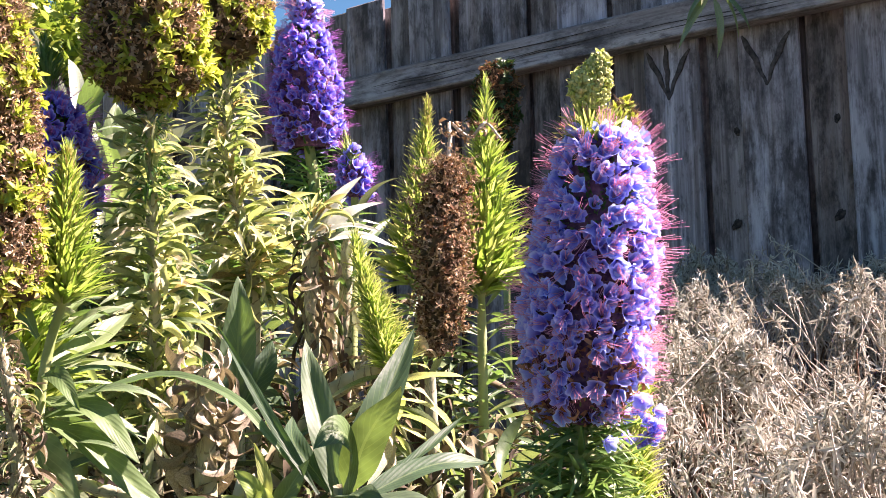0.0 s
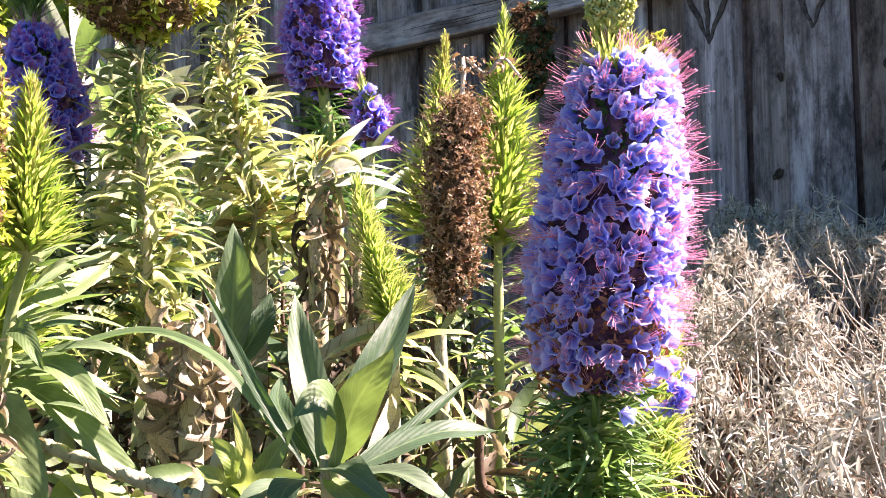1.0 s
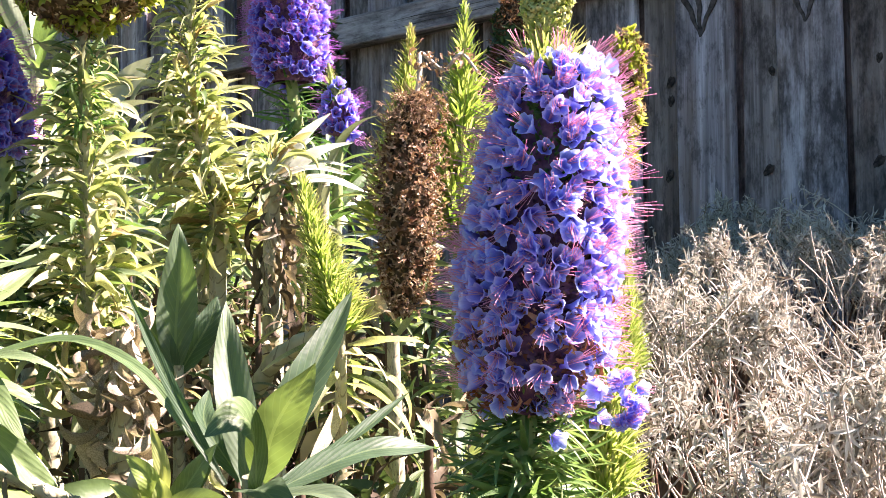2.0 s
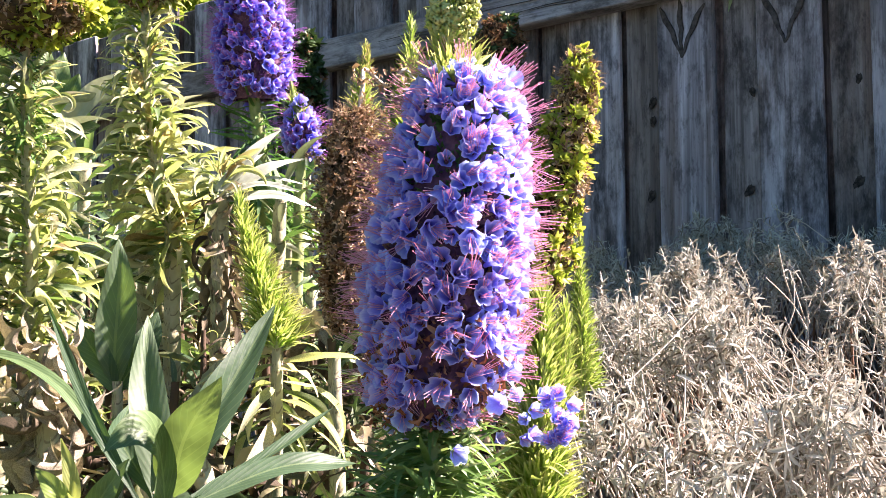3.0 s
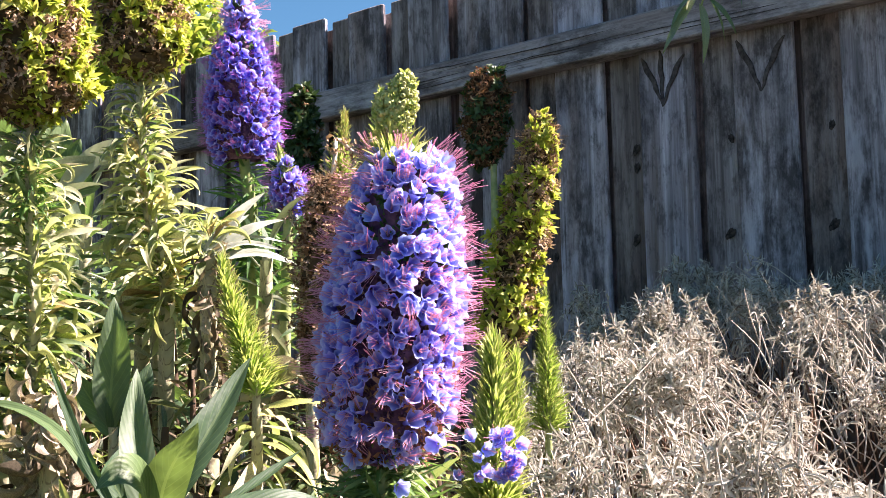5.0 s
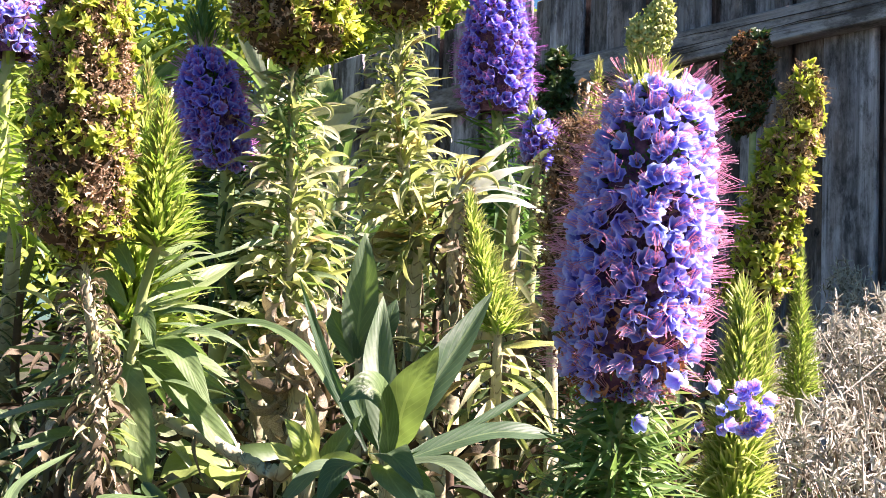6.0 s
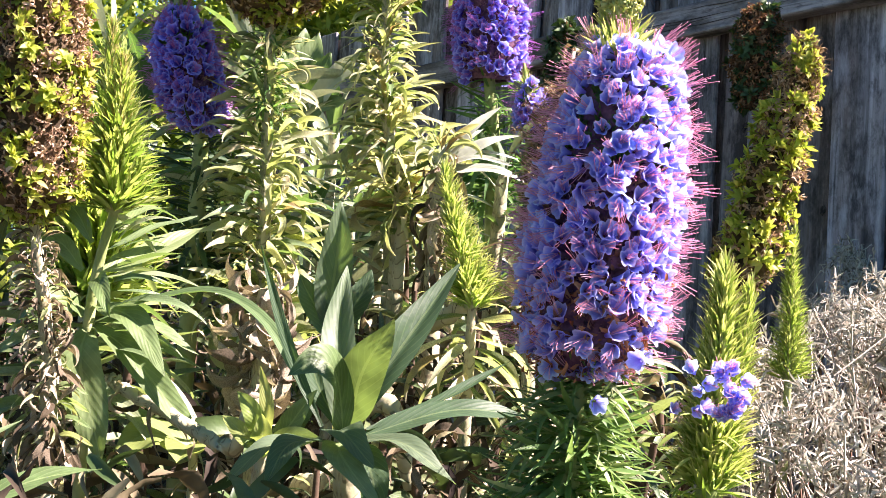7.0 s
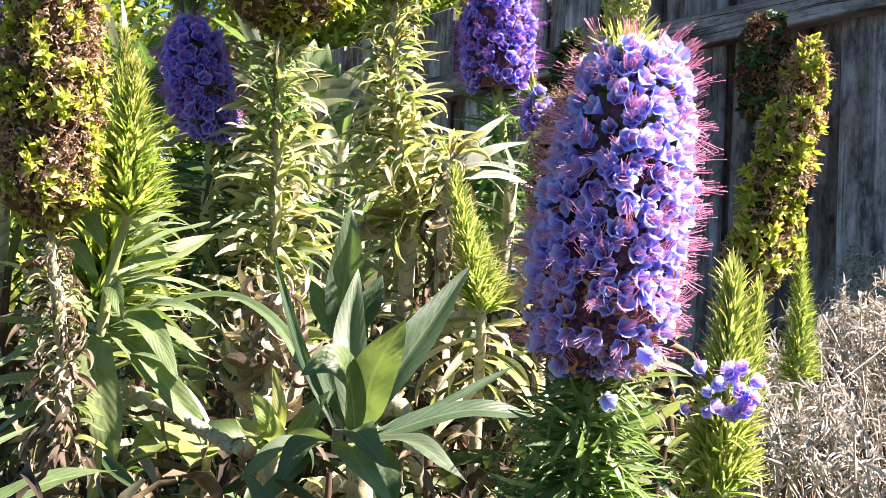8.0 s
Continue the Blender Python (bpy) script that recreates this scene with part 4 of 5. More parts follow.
    stalk(root, [(-0.787, 0.713, 0.97), (-0.80, 0.71, 0.7), (-0.82, 0.71, 0)], 0.006, 0.010, STEM)
    needle_spike(root, [(-0.787, 0.713, 0.965), (-0.79, 0.713, 0.9), (-0.793, 0.712, 0.8)], 120, 0.045, 0.085, 25, 0, SPIKE, 45, "stem_foliage", STRAPS_THIN, radius=0.008, stem=False)
    # small cluster low in front, on two green bud spikes
    root = thing("bud_spike", "green echium bud spike with few violet flowers at its foot", "flower", "bud spikes")
    needle_spike(root, [(-0.178, 1.063, 0.750), (-0.181, 1.066, 0.709), (-0.185, 1.068, 0.66), (-0.19, 1.07, 0.60)], 820, 0.019, 0.024, 64, 34, YTIP, 51, radius=0.013)
    needle_spike(root, [(-0.172, 1.083, 0.742), (-0.176, 1.083, 0.705), (-0.182, 1.078, 0.65)], 320, 0.013, 0.016, 62, 34, YTIP, 52, radius=0.008)
    stalk(root, [(-0.19, 1.07, 0.61), (-0.20, 1.075, 0.4), (-0.21, 1.08, 0)], 0.008, 0.011, STEM)
    needle_spike(root, [(-0.181, 1.06, 0.655), (-0.186, 1.065, 0.62), (-0.195, 1.07, 0.54)], 110, 0.030, 0.050, 35, 5, SPIKE, 53, "stem_foliage", STRAPS_THIN, radius=0.008, stem=False)
    r = np.random.default_rng(8)
    for c, n in (((-0.156, 1.046, 0.682), 7), ((-0.152, 1.046, 0.667), 8), ((-0.154, 1.046, 0.652), 7), ((-0.177, 1.037, 0.672), 3), ((-0.174, 1.037, 0.655), 2), ((-0.196, 1.033, 0.648), 1)):
        for j in range(n):
            fl = part("floret", M_FLORET, root, as_matrix(turns([np.array(c) + r.normal(0, 0.0034, 3)], -50 + r.uniform(-35, 35), r.uniform(-5, 40), r.uniform(0, 360), 0.0096 * r.uniform(0.8, 1.15))[0]))
            part("stamen_tuft", M_STAMEN[j % 3], fl)


second_flowers()


TOCAM = (0.75, -0.55, 0.25)
NEAR_LEAVES = (
    ([(-0.429, 0.711, 0.685), (-0.405, 0.700, 0.665), (-0.386, 0.700, 0.632), (-0.377, 0.707, 0.602)], 0.031, 18, TOCAM),
    ([(-0.428, 0.714, 0.688), (-0.400, 0.730, 0.672), (-0.368, 0.750, 0.637), (-0.350, 0.757, 0.620)], 0.021, 26, (0.6, -0.4, 0.7)),
    ([(-0.425, 0.714, 0.702), (-0.388, 0.725, 0.694), (-0.351, 0.735, 0.660)], 0.020, 20, (0.6, -0.4, 0.7)),
    ([(-0.430, 0.705, 0.702), (-0.415, 0.685, 0.702), (-0.405, 0.663, 0.684)], 0.030, 14, TOCAM),
    ([(-0.424, 0.715, 0.725), (-0.430, 0.750, 0.738), (-0.444, 0.799, 0.764)], 0.023, 22, (0.55, -0.4, 0.7)),
    ([(-0.424, 0.713, 0.720), (-0.410, 0.745, 0.725), (-0.392, 0.774, 0.718)], 0.010, 25, (0.3, -0.3, 1.0)),
    ([(-0.420, 0.715, 0.738), (-0.420, 0.750, 0.757), (-0.420, 0.781, 0.768)], 0.012, 25, (0.3, -0.3, 1.0)),
    ([(-0.424, 0.711, 0.720), (-0.395, 0.704, 0.716), (-0.371, 0.704, 0.696)], 0.014, 22, TOCAM),
    ([(-0.430, 0.705, 0.725), (-0.438, 0.690, 0.742), (-0.446, 0.672, 0.744)], 0.014, 22, TOCAM),
    ([(-0.425, 0.708, 0.744), (-0.432, 0.696, 0.765), (-0.446, 0.683, 0.776)], 0.012, 22, TOCAM),
    ([(-0.429, 0.714, 0.690), (-0.420, 0.745, 0.690), (-0.400, 0.780, 0.672)], 0.018, 22, (0.3, -0.3, 1.0)),
    ([(-0.424, 0.716, 0.750), (-0.436, 0.745, 0.768), (-0.455, 0.775, 0.775)], 0.014, 22, (0.3, -0.3, 1.0)),
)


def bud_spikes():
    specs = [
        ([(-0.507, 1.233, 1.003), (-0.514, 1.234, 0.947), (-0.522, 1.235, 0.890), (-0.53, 1.237, 0.80)], 420, 0.011, 0.060, YTIP, "tall green bud spike with pale upright leaves"),
        ([(-0.349, 1.123, 0.982), (-0.353, 1.127, 0.917), (-0.358, 1.129, 0.865), (-0.367, 1.131, 0.78)], 460, 0.010, 0.062, SPIKE, "tall bright green bud spike with narrow leaves"),
        ([(-0.362, 0.952, 0.821), (-0.357, 0.960, 0.785), (-0.350, 0.970, 0.745), (-0.347, 0.976, 0.715)], 420, 0.012, 0.025, YTIP, "curved yellow-green bud spike like a bottle brush"),
        ([(-0.343, 1.358, 0.810), (-0.346, 1.360, 0.77), (-0.347, 1.364, 0.724), (-0.35, 1.367, 0.665)], 560, 0.009, 0.022, SPIKE, "slender green bud spike beside the dry shrub"),
        ([(-0.392, 0.708, 0.866), (-0.398, 0.711, 0.82), (-0.410, 0.716, 0.765)], 520, 0.012, 0.034, SPIKE, "straw-tipped green bud spike above long strap leaves"),
        ([(-0.485, 0.733, 0.908), (-0.490, 0.735, 0.845), (-0.496, 0.736, 0.77), (-0.502, 0.737, 0.69)], 520, 0.013, 0.062, SPIKE, "tall green bud spike with long leaves"),
    ]
    for i, (path, n, a, b, material, label) in enumerate(specs):
        root = thing("bud_spike", label, "flower", "bud spikes")
        el = (68, 12) if i in (0, 1, 5) else (66, 18)
        needle_spike(root, path, n, a, b, *el, material, 200 + i, radius=0.006, curve=0.8)
        if i in (0, 4, 5):
            dense = smooth_path(path, 30)
            s, a = column(dense, 1100 if i == 4 else 700, 260 + i, 1.0, 0.0, 0.55 if i == 4 else 0.3)
            jit = np.random.default_rng(270 + i)
            p = turns(outward(dense, s, a, 0.002 + 0.008 * s), a + jit.normal(0, 12, len(s)), 74 - 50 * s + jit.normal(0, 12, len(s)), jit.normal(0, 40, len(s)), (0.006 + 0.007 * s) * jit.uniform(0.7, 1.2, len(s)))
            q = scatter(NEEDLES, p)
            part("bud_tip", make_mesh("bud_tip", q[0], q[1], STRAWBUD, q[2]), root, label="tawny packed buds", kind="stuff")
        foot = path[-1]
        if i == 4:
            shoot_root = root
            stalk(root, [foot, (-0.421, 0.713, 0.735), (-0.429, 0.711, 0.690), (-0.430, 0.713, 0.62), (-0.44, 0.72, 0)], 0.0030, 0.0046, STEM)
        else:
            stalk(root, [foot, (foot[0] - 0.004, foot[1] + 0.003, foot[2] - 0.1), (foot[0] - 0.02, foot[1] + 0.01, 0)], 0.0035, 0.006, STEM if i != 2 else BARK)
        low = [foot, (foot[0] - 0.004, foot[1] + 0.003, foot[2] - (0.2 if i < 2 else 0.1))]
        if i in (0, 1, 4):
            leaves_round(root, low, 18 if i == 4 else 64, M_STRAP, (0.05, 0.08) if i else (0.07, 0.10), (30, 5), 300 + i, arc=(-10, 150) if i == 4 else None)
        elif i == 2:
            leaves_round(root, low, 22, M_HANG, (0.05, 0.08), (5, -20), 300 + i, 0, 0.6)
        elif i == 5:
            leaves_round(root, [(-0.496, 0.736, 0.775), (-0.502, 0.737, 0.69), (-0.506, 0.739, 0.62)], 54, M_STRAP, (0.05, 0.11), (35, -5), 300 + i)
    # the leafy foot of the straw-tipped one: long single leaves where they hang
    root = shoot_root
    for i, (points, wide, fold, face) in enumerate(NEAR_LEAVES):
        rib_leaf(root, points, wide, STRAP if i in (5, 6, 9) else GREENLEAF, fold, face, seed=i)
    rib_leaf(root, [(-0.427, 0.713, 0.690), (-0.400, 0.740, 0.706), (-0.368, 0.773, 0.715), (-0.320, 0.785, 0.700), (-0.286, 0.790, 0.671), (-0.262, 0.795, 0.645)], 0.011, STRAP, 28, (0.3, -0.3, 1.0), seed=40)
    # a leaf that reaches in low
    root = thing("leaf_shoot", "low echium shoot with a broad pale leaf", "plant", "leaf shoots")
    rib_leaf(root, [(-0.297, 0.590, 0.580), (-0.297, 0.605, 0.593), (-0.296, 0.640, 0.607), (-0.293, 0.677, 0.612)], 0.022, GREENLEAF, 14, (0.3, -0.2, 1.0), seed=41)
    rib_leaf(root, [(-0.300, 0.590, 0.580), (-0.345, 0.610, 0.612), (-0.384, 0.660, 0.630)], 0.008, STRAP, 20, (0.3, -0.2, 1.0), seed=42)
    stalk(root, [(-0.298, 0.588, 0.584), (-0.300, 0.580, 0.4), (-0.31, 0.58, 0)], 0.004, 0.007)


bud_spikes()


def seed_heads():
    root = thing("seed_head", "spent echium spike with yellow-green tufts and brown husks", "seed head", "seed heads")
    seed_head(root, [(-0.386, 0.645, 0.965), (-0.389, 0.650, 0.88), (-0.393, 0.653, 0.81), (-0.395, 0.657, 0.752)], [(0, 0.020), (0.3, 0.030), (0.6, 0.035), (0.9, 0.033), (1, 0.010)], 1150, 2400, 0.0076, 61, patchy=0.05)
    stalk(root, [(-0.395, 0.657, 0.76), (-0.392, 0.670, 0.69), (-0.394, 0.678, 0.6), (-0.40, 0.69, 0)], 0.0030, 0.0075)
    leaves_round(root, [(-0.395, 0.657, 0.757), (-0.392, 0.670, 0.69), (-0.394, 0.678, 0.6)], 330, M_DEAD[:8] + M_LIMP[:6] + M_ARC[:4] + M_HOOK[:2] + M_DEADHANG[:4], (0.013, 0.028), (35, -35), 62)
    for i, z in enumerate((0.648, 0.637, 0.627, 0.616)):
        rib_leaf(root, [(-0.3945, 0.677 + 0.001 * i, z), (-0.383, 0.685 + 0.001 * i, z + 0.003), (-0.371, 0.693 + 0.002 * i, z - 0.002)], 0.0075, YELLOW if i % 2 else GREENLEAF, 25, (0.3, -0.3, 1.0), seed=120 + i)
    root = thing("seed_head", "large spent echium spike, brown husks with bright green tufts", "seed head", "seed heads")
    seed_head(root, [(-0.538, 0.876, 1.13), (-0.541, 0.881, 1.06), (-0.544, 0.888, 1.00), (-0.546, 0.892, 0.948)], [(0, 0.030), (0.25, 0.046), (0.6, 0.055), (0.86, 0.052), (1, 0.012)], 720, 1900, 0.0112, 63, patchy=0.0, bare=0.10, side=0.14)
    stem = [(-0.546, 0.892, 0.955), (-0.553, 0.90, 0.853), (-0.560, 0.907, 0.755), (-0.568, 0.913, 0.643), (-0.58, 0.92, 0)]
    stalk(root, stem, 0.0042, 0.0085)
    needle_spike(root, [(-0.546, 0.892, 0.955), (-0.548, 0.894, 0.925), (-0.552, 0.899, 0.87)], 90, 0.024, 0.034, 15, -15, DARK, 64, "collar_foliage", STRAPS_THIN, stem=False)
    leaves_round(root, stem[:4], 330, M_ARC * 2 + M_HOOK + M_STRAP[:4], (0.036, 0.074), (22, 4), 65, 0.05, 0.92, spread=17)
    root = thing("seed_head", "spent echium spike with green lower tufts, before the fence", "seed head", "seed heads")
    seed_head(root, [(-0.664, 1.07, 1.25), (-0.666, 1.083, 1.15), (-0.670, 1.089, 1.09), (-0.673, 1.091, 1.045)], [(0, 0.030), (0.3, 0.046), (0.7, 0.052), (0.88, 0.049), (1, 0.012)], 640, 1700, 0.0116, 66, patchy=0.0, bare=0.10, side=0.12)
    stem = [(-0.673, 1.091, 1.055), (-0.678, 1.096, 0.99), (-0.681, 1.099, 0.943), (-0.674, 1.118, 0.852), (-0.675, 1.127, 0.785), (-0.69, 1.13, 0)]
    stalk(root, stem, 0.0045, 0.0095)
    leaves_round(root, stem[:5], 400, M_ARC * 2 + M_HOOK + M_STRAP[:4], (0.034, 0.080), (22, 2), 67, 0.04, 0.97, spread=17)
    root = thing("seed_head", "narrow leaning spent spike of yellow-green tufts, rusty at its tip", "seed head", "seed heads")
    seed_head(root, [(-0.318, 1.328, 0.985), (-0.328, 1.327, 0.935), (-0.336, 1.324, 0.90), (-0.348, 1.320, 0.845), (-0.362, 1.315, 0.79), (-0.370, 1.313, 0.745)], [(0, 0.010), (0.08, 0.020), (0.2, 0.023), (0.30, 0.031), (0.40, 0.026), (0.52, 0.034), (0.65, 0.028), (0.8, 0.036), (0.95, 0.031), (1, 0.014)], 420, 900, 0.0112, 68, patchy=-0.05, bare=0.10)
    stalk(root, [(-0.370, 1.313, 0.75), (-0.375, 1.315, 0.5), (-0.38, 1.32, 0)], 0.007, 0.011)
    # two spikes by the fence, its shade put into their leaf colour
    root = thing("seed_head", "spent spike with leaves darkened for the shade of the fence", "seed head", "seed heads")
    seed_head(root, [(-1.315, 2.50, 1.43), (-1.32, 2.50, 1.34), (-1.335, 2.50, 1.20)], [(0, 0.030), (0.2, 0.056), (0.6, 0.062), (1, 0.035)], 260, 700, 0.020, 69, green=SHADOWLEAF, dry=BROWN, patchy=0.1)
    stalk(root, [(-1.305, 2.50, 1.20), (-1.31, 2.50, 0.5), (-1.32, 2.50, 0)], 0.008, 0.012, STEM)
    root = thing("seed_head", "green leafy spike with leaves darkened for the shade of the fence", "seed head", "seed heads")
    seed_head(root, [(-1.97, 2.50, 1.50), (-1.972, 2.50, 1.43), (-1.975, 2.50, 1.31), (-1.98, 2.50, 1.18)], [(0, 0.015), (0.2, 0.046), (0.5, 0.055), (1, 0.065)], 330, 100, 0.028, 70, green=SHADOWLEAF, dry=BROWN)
    stalk(root, [(-1.98, 2.50, 1.2), (-1.98, 2.50, 0.5), (-1.99, 2.50, 0)], 0.008, 0.012, STEM)
    # the dead brown spike
    root = thing("dead_spike", "dead brown echium spike of dry crumpled florets", "seed head", "seed heads")
    seed_head(root, [(-0.343, 1.057, 0.897), (-0.351, 1.053, 0.841), (-0.353, 1.055, 0.794), (-0.356, 1.056, 0.762), (-0.362, 1.053, 0.726)], [(0, 0.010), (0.10, 0.020), (0.25, 0.024), (0.4, 0.026), (0.55, 0.023), (0.75, 0.022), (0.9, 0.016), (1, 0.010)], 160, 1500, 0.0075, 71, green=BROWN, dry=HUSK, patchy=0.0, rag=0.6)
    stalk(root, [(-0.366, 1.051, 0.71), (-0.37, 1.06, 0.5), (-0.38, 1.07, 0)], 0.005, 0.010)
    hook = smooth_path([(-0.344, 1.055, 0.885), (-0.345, 1.062, 0.915), (-0.352, 1.072, 0.932), (-0.338, 1.082, 0.918), (-0.325, 1.088, 0.930), (-0.312, 1.092, 0.915)], 24)
    v, f, u = tube_shape(hook, np.linspace(0.002, 0.0012, 24), 6)
    part("dry_twig", make_mesh("dry_twig", v, f, TWIG, u), root)
    r = np.random.default_rng(3)
    at = along(hook, r.uniform(0.1, 1, 90)) + r.normal(0, 0.004, (90, 3))
    q = scatter(SCRAPS, turns(at, r.uniform(0, 360, 90), r.uniform(-60, 60, 90), r.uniform(0, 360, 90), r.uniform(0.004, 0.010, 90)))
    part("dry_crumb", make_mesh("dry_crumb", q[0], q[1], HUSK, q[2]), root, kind="stuff")


seed_heads()


def rosettes():
    # broad grey-green rosette in front
    root = thing("leaf_rosette", "broad grey-green leaf rosette with pale parallel veins", "plant", "leaf rosettes")
    up = (0.25, -0.25, 1.0)
    for i, (points, wide, fold, face) in enumerate((
        ([(-0.240, 0.800, 0.637), (-0.258, 0.806, 0.685), (-0.296, 0.832, 0.738)], 0.027, 38, (0.75, -0.60, 0.1)),
        ([(-0.236, 0.801, 0.637), (-0.236, 0.835, 0.688), (-0.240, 0.882, 0.742)], 0.030, 40, (0.70, -0.60, 0.35)),
        ([(-0.226, 0.795, 0.640), (-0.202, 0.789, 0.675), (-0.174, 0.787, 0.707)], 0.027, 14, (0.75, -0.60, -0.3)),
        ([(-0.222, 0.790, 0.636), (-0.207, 0.778, 0.660), (-0.196, 0.766, 0.677), (-0.194, 0.753, 0.681), (-0.195, 0.737, 0.673)], 0.025, 10, (0.80, -0.15, 0.55)),
        ([(-0.225, 0.805, 0.637), (-0.207, 0.860, 0.653), (-0.197, 0.908, 0.652)], 0.019, 16, (0.45, -0.35, 0.8)),
        ([(-0.225, 0.808, 0.640), (-0.222, 0.860, 0.658), (-0.222, 0.915, 0.684)], 0.011, 30, up),
        ([(-0.245, 0.790, 0.640), (-0.282, 0.782, 0.690), (-0.338, 0.790, 0.748)], 0.0085, 28, (0.75, -0.60, 0.2)),
        ([(-0.228, 0.790, 0.638), (-0.200, 0.775, 0.643), (-0.165, 0.776, 0.628)], 0.024, 18, up),
        ([(-0.226, 0.792, 0.634), (-0.190, 0.770, 0.632), (-0.152, 0.772, 0.608)], 0.020, 18, up),
        ([(-0.236, 0.785, 0.634), (-0.222, 0.756, 0.632), (-0.210, 0.735, 0.614)], 0.018, 18, up),
        ([(-0.242, 0.782, 0.632), (-0.236, 0.748, 0.630), (-0.234, 0.725, 0.612)], 0.017, 18, up),
        ([(-0.220, 0.800, 0.636), (-0.190, 0.812, 0.636), (-0.160, 0.826, 0.618)], 0.017, 22, up),
        ([(-0.224, 0.800, 0.632), (-0.195, 0.792, 0.622), (-0.175, 0.786, 0.595)], 0.022, 22, up),
        ([(-0.245, 0.800, 0.640), (-0.275, 0.800, 0.668), (-0.300, 0.822, 0.685)], 0.016, 26, (0.6, -0.5, 0.5)),
        ([(-0.235, 0.805, 0.640), (-0.255, 0.830, 0.665), (-0.268, 0.865, 0.676)], 0.018, 26, up),
    )):
        rib_leaf(root, points, wide, GREENLEAF if i in (2, 3, 8) else GREY, fold, face, seed=60 + i)
    stalk(root, [(-0.230, 0.797, 0.645), (-0.237, 0.81, 0.5), (-0.25, 0.83, 0)], 0.007, 0.012)
    # a tall leaf that stands behind it
    root = thing("leaf_shoot", "upright broad grey-green leaf in the dappled shade", "plant", "leaf shoots")
    for i, (points, wide) in enumerate((([(-0.480, 0.933, 0.685), (-0.482, 0.934, 0.740), (-0.481, 0.935, 0.798)], 0.033), ([(-0.480, 0.934, 0.680), (-0.470, 0.950, 0.715), (-0.468, 0.962, 0.742)], 0.024), ([(-0.480, 0.934, 0.680), (-0.490, 0.920, 0.712), (-0.500, 0.912, 0.735)], 0.022))):
        rib_leaf(root, points, wide, GREY, 24, (0.75, -0.60, 0.2), seed=80 + i)
    stalk(root, [(-0.480, 0.934, 0.69), (-0.482, 0.936, 0.5), (-0.485, 0.94, 0)], 0.004, 0.007)
    # broad pale leaves under the old branch, and a fan of long leaves far behind
    root = thing("leaf_shoot", "low shoot of broad yellowing leaves under the old branch", "plant", "leaf shoots")
    for i, (points, wide) in enumerate((([(-0.398, 0.780, 0.606), (-0.405, 0.753, 0.617), (-0.410, 0.728, 0.604)], 0.034), ([(-0.398, 0.780, 0.604), (-0.380, 0.765, 0.612), (-0.360, 0.752, 0.602)], 0.030), ([(-0.398, 0.780, 0.606), (-0.382, 0.795, 0.622), (-0.362, 0.806, 0.622)], 0.020))):
        rib_leaf(root, points, wide, YELLOW, 14, (0.5, -0.3, 0.9), seed=130 + i)
    stalk(root, [(-0.398, 0.780, 0.61), (-0.40, 0.785, 0.4), (-0.40, 0.79, 0)], 0.003, 0.006)
    root = thing("leaf_shoot", "fan of long bright green veined leaves behind the spikes", "plant", "leaf shoots")
    b = (-0.955, 1.155, 0.930)
    for i, (tip, wide) in enumerate((((-0.985, 1.140, 1.040), 0.034), ((-0.955, 1.150, 1.062), 0.040), ((-0.925, 1.156, 1.052), 0.042), ((-0.897, 1.159, 1.022), 0.038), ((-0.868, 1.162, 0.992), 0.034), ((-0.850, 1.156, 0.958), 0.030), ((-0.820, 1.155, 1.012), 0.036), ((-1.020, 1.120, 1.000), 0.034))):
        mid = [(p + q) / 2 for p, q in zip(b, tip)]
        rib_leaf(root, [b, (mid[0] + 0.012, mid[1] - 0.008, mid[2] + 0.006), tip], wide, GREENLEAF if i != 6 else PALE, 18, (0.75, -0.60, 0.35), seed=140 + i)
    stalk(root, [b, (-0.96, 1.16, 0.6), (-0.96, 1.16, 0)], 0.006, 0.010)
    # small yellow-green rosette beside it
    root = thing("leaf_rosette", "small yellow-green young leaf rosette", "plant", "leaf rosettes")
    b = (-0.274, 0.767, 0.622)
    for i, (mid, tip, wide, green) in enumerate((((-0.264, 0.763, 0.648), (-0.271, 0.760, 0.673), 0.010, 0), ((-0.266, 0.756, 0.645), (-0.279, 0.750, 0.657), 0.013, 0), ((-0.272, 0.752, 0.634), (-0.284, 0.744, 0.642), 0.012, 0), ((-0.258, 0.758, 0.632), (-0.256, 0.755, 0.647), 0.015, 0),
                                             ((-0.264, 0.780, 0.640), (-0.252, 0.789, 0.661), 0.015, 1), ((-0.268, 0.784, 0.638), (-0.264, 0.796, 0.655), 0.014, 1), ((-0.256, 0.778, 0.632), (-0.238, 0.786, 0.634), 0.015, 1), ((-0.262, 0.756, 0.625), (-0.250, 0.743, 0.616), 0.015, 1))):
        rib_leaf(root, [b, mid, tip], wide, GREENLEAF if green else YELLOW, 24, (0.75, -0.60, 0.3), seed=90 + i)
    stalk(root, [b, (-0.278, 0.770, 0.5), (-0.285, 0.775, 0)], 0.004, 0.007)
    # bleached rosette on the old branch behind
    root = thing("leaf_rosette", "pale bleached rosette with dead leaves hanging below it", "plant", "leaf rosettes")
    b = (-0.520, 1.062, 0.845)
